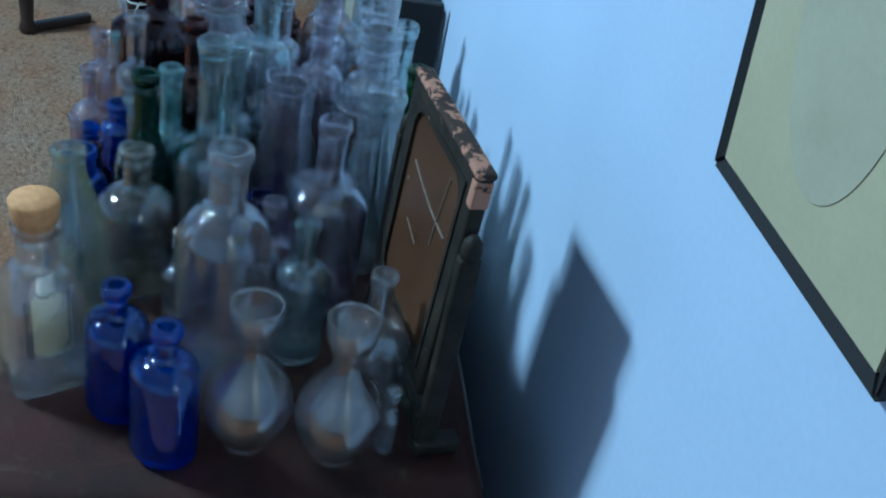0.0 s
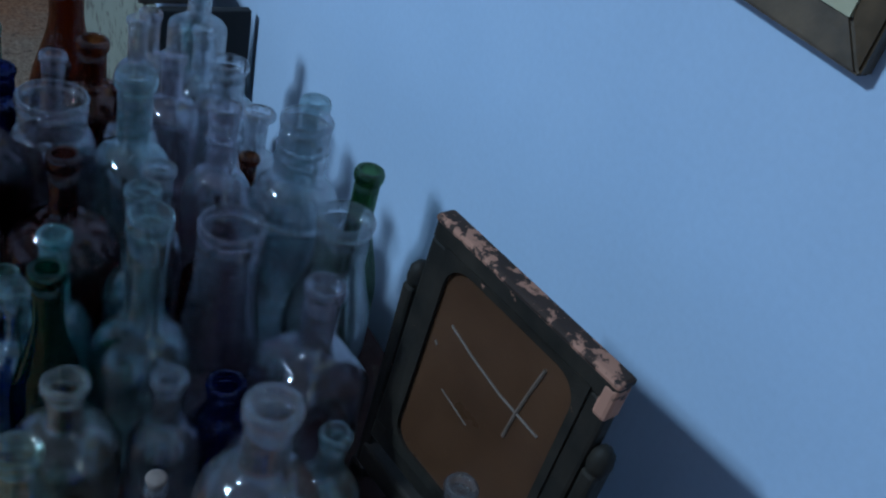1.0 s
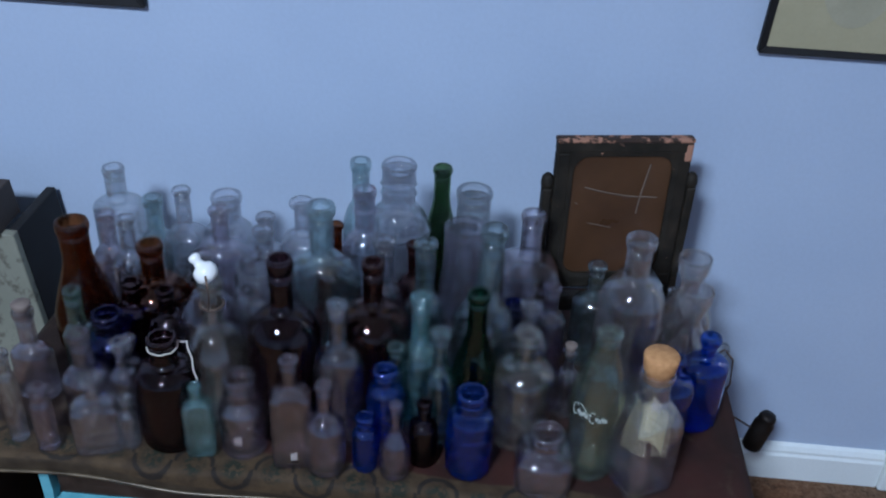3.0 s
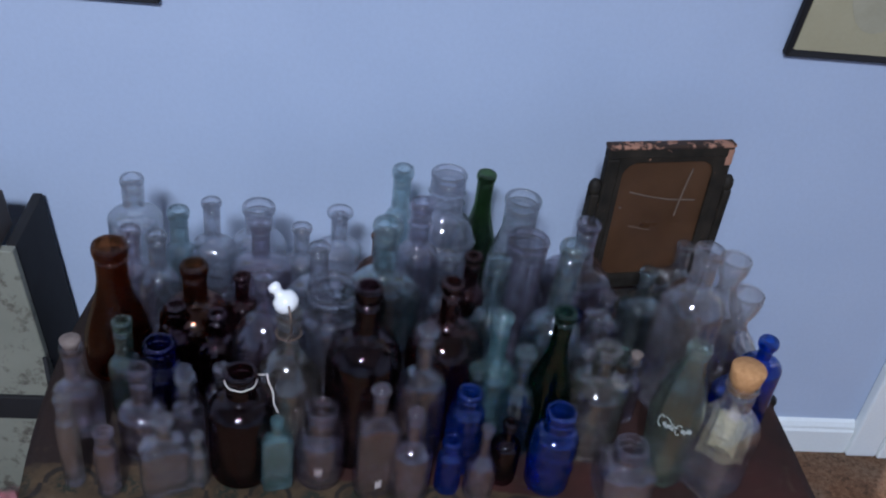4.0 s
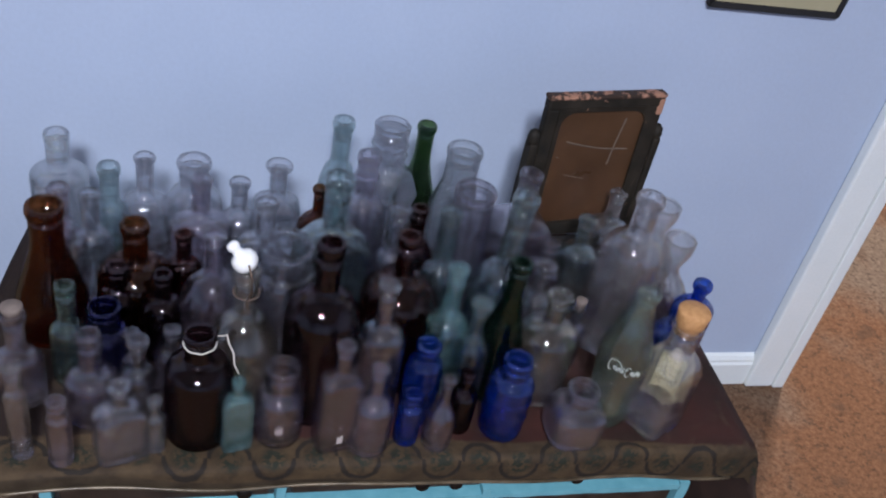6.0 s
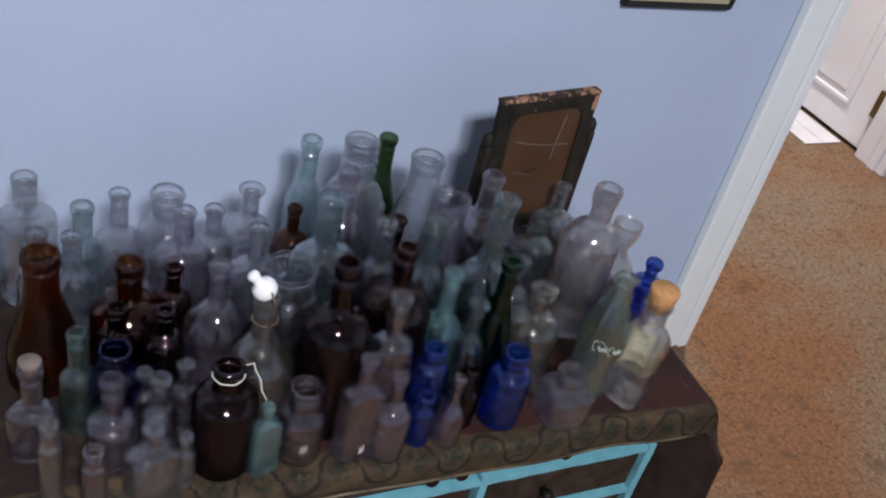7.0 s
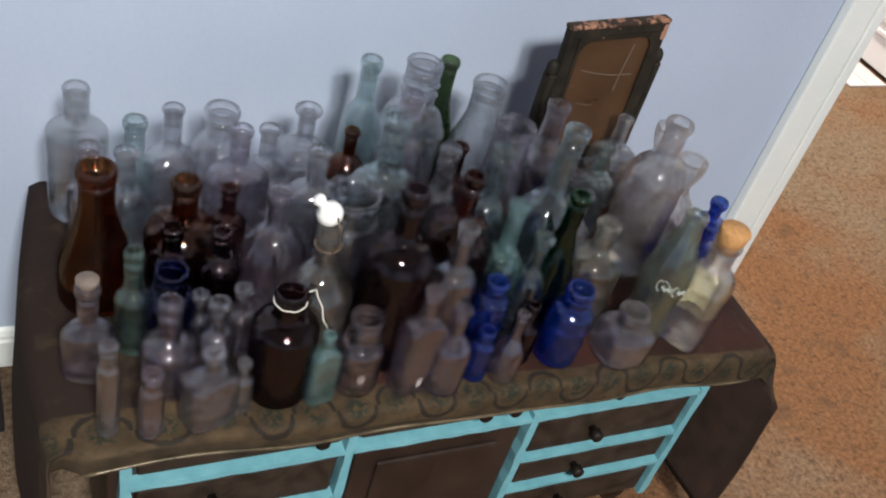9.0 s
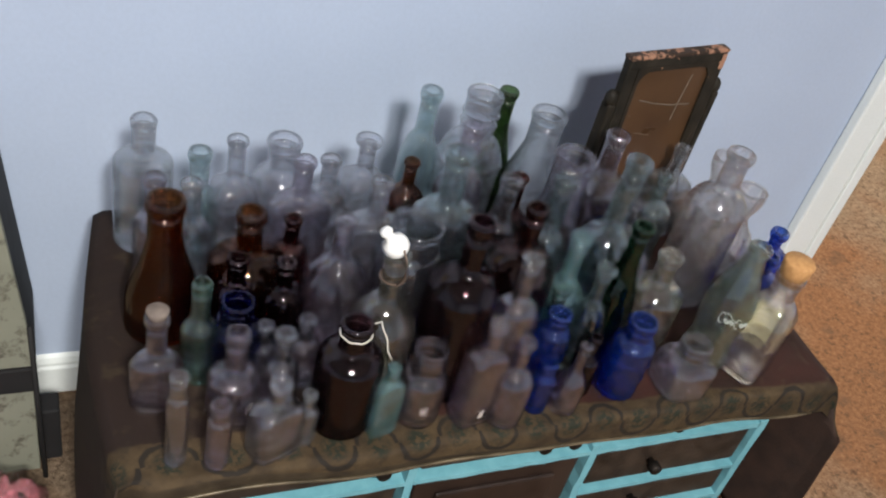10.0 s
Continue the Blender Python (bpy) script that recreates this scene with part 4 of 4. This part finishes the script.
def label_sheet(width, height, radius, z, angle, rough=0.0):
    """A thin curved piece of paper that follows a round or square side."""
    bm = bmesh.new()
    n, m = 10, 6
    rng = random.Random(7)
    rows = []
    for j in range(m + 1):
        row = []
        for i in range(n + 1):
            a = angle + (i / n - 0.5) * width / radius
            e = rough * rng.uniform(-1, 1) if i in (0, n) or j in (0, m) else 0.0
            row.append(bm.verts.new((radius * math.cos(a), radius * math.sin(a), z + height * j / m + e)))
        rows.append(row)
    for j in range(m):
        for i in range(n):
            bm.faces.new((rows[j][i], rows[j][i + 1], rows[j + 1][i + 1], rows[j + 1][i]))
    r = bmesh.ops.extrude_face_region(bm, geom=bm.faces[:])
    for v in r["geom"]:
        if isinstance(v, bmesh.types.BMVert):
            v.co.x *= 1 + 0.0004 / radius
            v.co.y *= 1 + 0.0004 / radius
    return bm


def big_cork_bottle(x, y):
    """Square clear bottle with a fat cork and a rolled slip of paper in it."""
    h, rn = 0.157, 0.0160
    t = bottle(x, y, h, 0.0305, rn, "square clear corked bottle with a yellowed paper inside", BRIGHT, 0.58, 0.80, rl=0.0186, tall=0.010, sq=0.85, turn=28)
    bm = lathe([(0, h - 0.012), (rn - 0.004, h - 0.012), (rn - 0.001, h), (rn + 0.0008, h + 0.003), (rn + 0.0028, h + 0.019), (rn + 0.0012, h + 0.0215), (0, h + 0.0225)], 28)
    part("cork", bm, CORK, t, "large light brown cork", True)
    paper = part("paper", label_sheet(0.036, 0.056, 0.0200, 0.040, 0.30, 0.002), PAPER, t, "rolled yellowed paper inside the bottle")
    part("paper_end", label_sheet(0.014, 0.016, 0.0110, 0.094, 0.2, 0.001), STRING, paper, "white inner end of the roll")
    for i in range(4):
        part("print_bar", label_sheet(0.018 - 0.004 * (i % 2), 0.0016, 0.0192, 0.052 + 0.010 * i, 0.35), FADED_INK, paper)
    part("dark_slip", label_sheet(0.006, 0.058, 0.0205, 0.034, -0.75, 0.0015), INK, t, "dark slip of paper inside the bottle")


big_cork_bottle(0.272, -0.449)


def cola_bottle(x, y):
    """Contoured fluted bottle; its white script is drawn as plain strokes."""
    h = 0.193
    t = thing("bottle", (x, y, BASE), "pale green contoured soda bottle with white script", "bottle", "old glass bottles on the chest", turn=-12, lean=(0, 1))
    prof = [(0.0245, 0.0), (0.0285, 0.002), (0.0298, 0.008), (0.0290, 0.025), (0.0262, 0.045), (0.0258, 0.055), (0.0285, 0.075), (0.0300, 0.090), (0.0302, 0.100), (0.0290, 0.112), (0.0258, 0.126), (0.0215, 0.141), (0.0170, 0.155), (0.0138, 0.168), (0.0124, 0.176), (0.0120, 0.183)]
    part("body", glass_shell(prof, 0, 1, (0.16, 0.18), ribs=10, rib=0.022, segments=60), COLA, t, "", True)
    part("lip", lip_ring(0.0120, 0.0142, h, 0.010), COLA, t, "rolled glass lip", True)

    def stroke(points, width):
        pts = []
        for u, z in points:
            k = min(range(len(prof)), key=lambda i: abs(prof[i][1] - z))
            r = prof[k][0] + 0.0016
            pts.append((r * math.cos(u), r * math.sin(u), z))
        part("script_stroke", tube(pts, width), WHITE_INK, t, "white enamel stroke")

    m = -math.pi / 2 - 0.15
    for word in range(2):
        u = m - 0.62 + word * 0.66
        z = 0.101 - 0.003 * word
        stroke([(u + 0.10 * math.cos(a) + 0.10, z + 0.0075 * math.sin(a)) for a in [0.8 + 0.42 * i for i in range(12)]], 0.00042)
        stroke([(u + 0.20 + 0.40 * i / 40, z - 0.0022 + 0.0034 * math.sin(i * 0.95) + 0.0012 * math.sin(i * 0.31)) for i in range(41)], 0.00042)
    stroke([(m - 0.42 + 0.06 * i, 0.1095 - 0.0010 * i + 0.0012 * math.sin(i * 0.7)) for i in range(10)], 0.0004)


cola_bottle(0.215, -0.434)


def lamp_chimney(x, y, h):
    """Small clear lamp chimney: a round bulb, a narrow waist and a cupped mouth."""
    t = thing("lamp_chimney", (x, y, BASE), "small clear glass lamp chimney with a round bulb", "lamp chimney", "lamp chimneys on the chest")
    prof = [(0.018, 0.0), (0.0185, 0.008), (0.027, 0.017), (0.0345, 0.031), (0.0370, 0.047), (0.0345, 0.062), (0.0265, 0.076), (0.0170, 0.088), (0.0120, 0.099), (0.0125, 0.108), (0.0165, 0.118), (0.0200, 0.129), (0.0210, 0.140), (0.0202, h)]
    inner = [(r - 0.0018, z) for r, z in prof]
    part("chimney_glass", lathe(prof + inner[::-1] + [prof[0]], 32), CHIMNEY, t, "", True)
    part("rim", lathe([(0.0184, h + 0.0002), (0.0204, h + 0.0002), (0.0209, h + 0.0016), (0.0199, h + 0.0028), (0.0185, h + 0.0022), (0.0184, h + 0.0002)], 32), CHIMNEY, t, "fire-polished glass rim", True)


lamp_chimney(0.347, -0.205, 0.144)
lamp_chimney(0.338, -0.278, 0.144)

# small white paper remnants on three bottles by the front hem
for x, y, z, r, a in ((-0.362, -0.413, 0.020, 0.0274, -1.2), (-0.176, -0.446, 0.022, 0.0269, -1.5), (-0.119, -0.464, 0.016, 0.0215, -1.1)):
    t = thing("paper_scrap", (x, y, BASE), "torn white scrap of a paper label stuck on glass", "label")
    part("scrap", label_sheet(0.0075, 0.0095, r, z, a, 0.0026), STRING, t)


# ---- the mirror stand ----
def rounded_opening(half, z0, z1, rim, radius, y0, y1):
    """A thin rectangular border whose opening has rounded corners, between the planes y0 and y1."""
    bm = bmesh.new()
    cx, cz = half - rim - radius, (z1 - z0) / 2 - rim - radius
    mid = (z0 + z1) / 2
    inner, outer = [], []
    for q in range(4):
        sx, sz = ((1, 1), (-1, 1), (-1, -1), (1, -1))[q]
        for i in range(7):
            a = math.pi / 2 * (q + i / 6)
            inner.append((sx * cx + radius * math.cos(a), mid + sz * cz + radius * math.sin(a)))
            k = 1.0 / max(abs(math.cos(a)), abs(math.sin(a)))
            outer.append((min(half, max(-half, sx * (half - radius) + radius * k * math.cos(a))), min(z1, max(z0, mid + sz * ((z1 - z0) / 2 - radius) + radius * k * math.sin(a)))))
    rings = [[bm.verts.new((x, y, z)) for x, z in line] for line, y in ((outer, y1), (outer, y0), (inner, y0 + 0.0012), (inner, y1))]
    n = len(inner)
    for p, q in zip(rings, rings[1:] + rings[:1]):
        for i in range(n):
            bm.faces.new((p[i], p[(i + 1) % n], q[(i + 1) % n], q[i]))
    return bm


def mirror_stand():
    """Old dressing mirror: a frame hung between two posts on a small base, its glass gone and the brown board showing."""
    t = thing("mirror_stand", (0.2465, -0.146, BASE), "old dressing mirror with chipped dark green frame and brown board", "mirror", turn=9.7)
    w, z0, z1, b, d = 0.0870, 0.056, 0.2740, 0.0205, 0.0072
    f = new("mirror_frame")
    f.parent = t
    f.matrix_basis = pose(0, -0.0028, z0, -2.0, 0, 0)
    h = z1 - z0
    part("frame_rail", boxed(-w, w, -d, d, h - b, h - 0.003, bevel=0.003), FRAME_PAINT, f)
    bm = boxed(-w - 0.001, w + 0.001, -d - 0.001, d + 0.001, h - 0.0060, h, bevel=0.0025)
    part("frame_edge", bm, EDGE_PAINT, f, "top edge worn to pinkish bare wood")
    part("frame_rail", boxed(-w, w, -d, d, 0.0, b, bevel=0.003), FRAME_PAINT, f)
    part("frame_stile", boxed(-w, -w + b, -d + 0.0004, d - 0.0004, b - 0.002, h - b + 0.002, bevel=0.003), FRAME_PAINT, f)
    part("frame_stile", boxed(w - b, w, -d + 0.0004, d - 0.0004, b - 0.002, h - b + 0.002, bevel=0.003), FRAME_PAINT, f)
    bm = boxed(w - 0.011, w + 0.0005, -d - 0.0004, d + 0.0005, h - 0.032, h - 0.0060, bevel=0.003)
    part("worn_corner", bm, CORNER_PAINT, f, "corner worn to pinkish bare wood")
    part("inner_bead", rounded_opening(w - b + 0.004, b - 0.004, h - b + 0.004, 0.007, 0.020, -d - 0.0012, -d + 0.004), FRAME_PAINT, f)
    board = part("backing_board", boxed(-w + b - 0.002, w - b + 0.002, -0.004, 0.004, b - 0.002, h - b + 0.002), BROWN_BOARD, f, "glossy brown backing board")
    for pts, r in (([(-0.046, 0.150), (-0.02, 0.143), (0.012, 0.137), (0.050, 0.135)], 0.0012), ([(0.036, 0.182), (0.032, 0.160), (0.028, 0.134), (0.026, 0.112)], 0.0014), ([(-0.036, 0.098), (-0.005, 0.091)], 0.0007), ([(-0.056, 0.128), (-0.053, 0.126)], 0.0012)):
        part("scratch", tube([(x, -0.0042, z) for x, z in pts], r), SCRATCH, board, "pale scratch")
    for s in (-1, 1):
        bm = bmesh.new()
        box(bm, s * 0.0938 - 0.0060, s * 0.0938 + 0.0060, -0.006, 0.012, 0.012, 0.206, 0.003)
        p = part("post", bm, FRAME_PAINT, t)
        k = lathe([(0, 0.202), (0.0070, 0.202), (0.0086, 0.211), (0.0076, 0.219), (0.004, 0.224), (0, 0.225)], 14)
        bmesh.ops.translate(k, verts=k.verts, vec=(s * 0.0938, 0.003, 0))
        part("finial", k, FRAME_PAINT, p, "worn rounded post top", True)
        bm = boxed(s * 0.0938 - 0.009, s * 0.0938 + 0.009, -0.008, 0.034, 0.0, 0.014, bevel=0.003)
        part("foot", bm, FRAME_PAINT, t)
    part("stretcher", boxed(-0.093, 0.093, -0.009, 0.009, 0.016, 0.040, bevel=0.003), FRAME_PAINT, t)


mirror_stand()


# ---- beyond the chest ----
def old_cabinet():
    """Flaking white painted shelf beside the chest; its upper panel leans outwards."""
    c = thing("painted_shelf", (-0.557, -0.152, 0), "low flaking white painted shelf with a brown top", "shelf")
    part("front_panel", boxed(-0.46, 0.0, 0.0, 0.014, 0.0, 0.170, bevel=0.002), CHIPPY, c)
    # black side and added strip: the shelf's wall shadow built as dark pieces
    part("side_panel", boxed(-0.014, 0.0, 0.0145, 0.140, 0.0, 0.170, bevel=0.002), BLACK_WOOD, c)
    part("shade_strip", boxed(0.0005, 0.030, 0.0145, 0.050, 0.0, 0.105, bevel=0.003), BLACK_WOOD, c, "black strip in place of the shadow beside the shelf")
    part("shelf_board", boxed(-0.46, 0.004, -0.004, 0.142, 0.171, 0.214, bevel=0.002), BLACK_WOOD, c, "dark shelf board")

    def leaning(x0, x1, y0, y1, z0, z1, name, mat, label=""):
        bm = boxed(x0, x1, y0, y1, z0, z1, bevel=0.002)
        for v in bm.verts:
            v.co.x -= 0.10 * (v.co.z - 0.215)
        part(name, bm, mat, c, label)

    leaning(-0.43, 0.006, 0.0, 0.014, 0.215, 0.470, "front_panel", CHIPPY)
    leaning(-0.008, 0.006, 0.0145, 0.140, 0.215, 0.470, "side_panel", BLACK_WOOD)
    leaning(-0.43, -0.010, -0.010, 0.060, 0.471, 0.525, "top_board", CHEST_TOP_WOOD, "bare brown wooden top board")
    part("rod", tube([(0.006, -0.014, 0.0), (0.002, -0.012, 0.30)], 0.0035), BLACK_WOOD, c, "thin dark rod", True)


old_cabinet()


def crumpled(name, place, size, mat, label, category, seed, push):
    """A soft crumpled lump on the floor."""
    t = thing(name, place, label, category)
    bm = bmesh.new()
    bmesh.ops.create_icosphere(bm, subdivisions=4, radius=1.0)
    off = Vector((seed, seed * 2.0, 0.3))
    for v in bm.verts:
        k = 1 + push * noise.noise(v.co * 2.2 + off) + push * 0.5 * noise.noise(v.co * 6.0 + off)
        v.co = Vector((v.co.x * size[0] * k, v.co.y * size[1] * k, max(0.0, (v.co.z * k + 0.8)) * size[2]))
    part("folds", bm, mat, t, "", True)


crumpled("pink_cloth", (-0.612, -0.245, 0.0), (0.040, 0.030, 0.045), PINK_CLOTH, "crumpled pink cloth on the floor by the shelf", "cloth", 1.3, 0.5)
crumpled("plastic_bag", (-0.612, -0.285, 0.0), (0.060, 0.075, 0.075), PLASTIC, "crumpled clear plastic bag over the pink cloth", "bag", 4.1, 0.5)


def wire_ornament():
    """Bent dark wire standing by the wall with a glass knob, a brown bead and a little cylinder on it."""
    t = thing("wire_ornament", (0.448, -0.100, 0), "bent dark wire stand with glass knob and bead", "ornament")
    loop = [(0.0, 0.0, 0.0), (-0.004, 0.0, 0.10), (-0.010, -0.01, 0.20), (-0.016, -0.02, 0.25), (-0.024, -0.02, 0.30), (-0.018, -0.015, 0.336), (-0.008, -0.01, 0.343), (0.008, -0.01, 0.325), (0.013, -0.01, 0.28), (0.004, -0.012, 0.245), (-0.006, -0.013, 0.225), (0.020, -0.015, 0.226), (0.058, -0.018, 0.205)]
    part("wire", tube(loop, 0.0016), WIRE, t, "", True)
    part("foot", lathe([(0, 0), (0.035, 0), (0.035, 0.004), (0.006, 0.010), (0, 0.012)], 20), WIRE, t, "", True)
    for place, r, mat, name in (((-0.010, -0.012, 0.343), 0.010, HAZY, "glass_knob"), ((-0.012, -0.015, 0.234), 0.010, CHEST_WOOD, "wooden_bead")):
        bm = bmesh.new()
        bmesh.ops.create_uvsphere(bm, u_segments=18, v_segments=12, radius=r, matrix=Matrix.Translation(place) @ Matrix.Diagonal((1, 1, 1.25, 1)))
        part(name, bm, mat, t, "", True)
    bm = lathe([(0, 0), (0.013, 0), (0.0155, 0.004), (0.0155, 0.050), (0.012, 0.058), (0.0135, 0.062), (0.011, 0.068), (0, 0.069)], 20)
    bmesh.ops.transform(bm, matrix=pose(0.066, -0.018, 0.166, 0, 12, 0), verts=bm.verts)
    part("small_cylinder", bm, DARK_IRON, t, "small dull metal cylinder", True)


wire_ornament()


def furniture_foot():
    """The dark foot of a stand across the carpet: a turned leg on a low rail."""
    t = thing("stand_foot", (-1.30, -0.84, 0), "dark brown wooden foot of a stand on the carpet", "furniture leg", turn=132)
    part("leg", lathe([(0, 0), (0.016, 0), (0.020, 0.012), (0.014, 0.03), (0.017, 0.08), (0.020, 0.16), (0.016, 0.20), (0, 0.20)], 16), CHEST_WOOD, t, "", True)
    part("rail", boxed(0.012, 0.16, -0.010, 0.010, 0.0, 0.022, bevel=0.004), CHEST_WOOD, t)


furniture_foot()
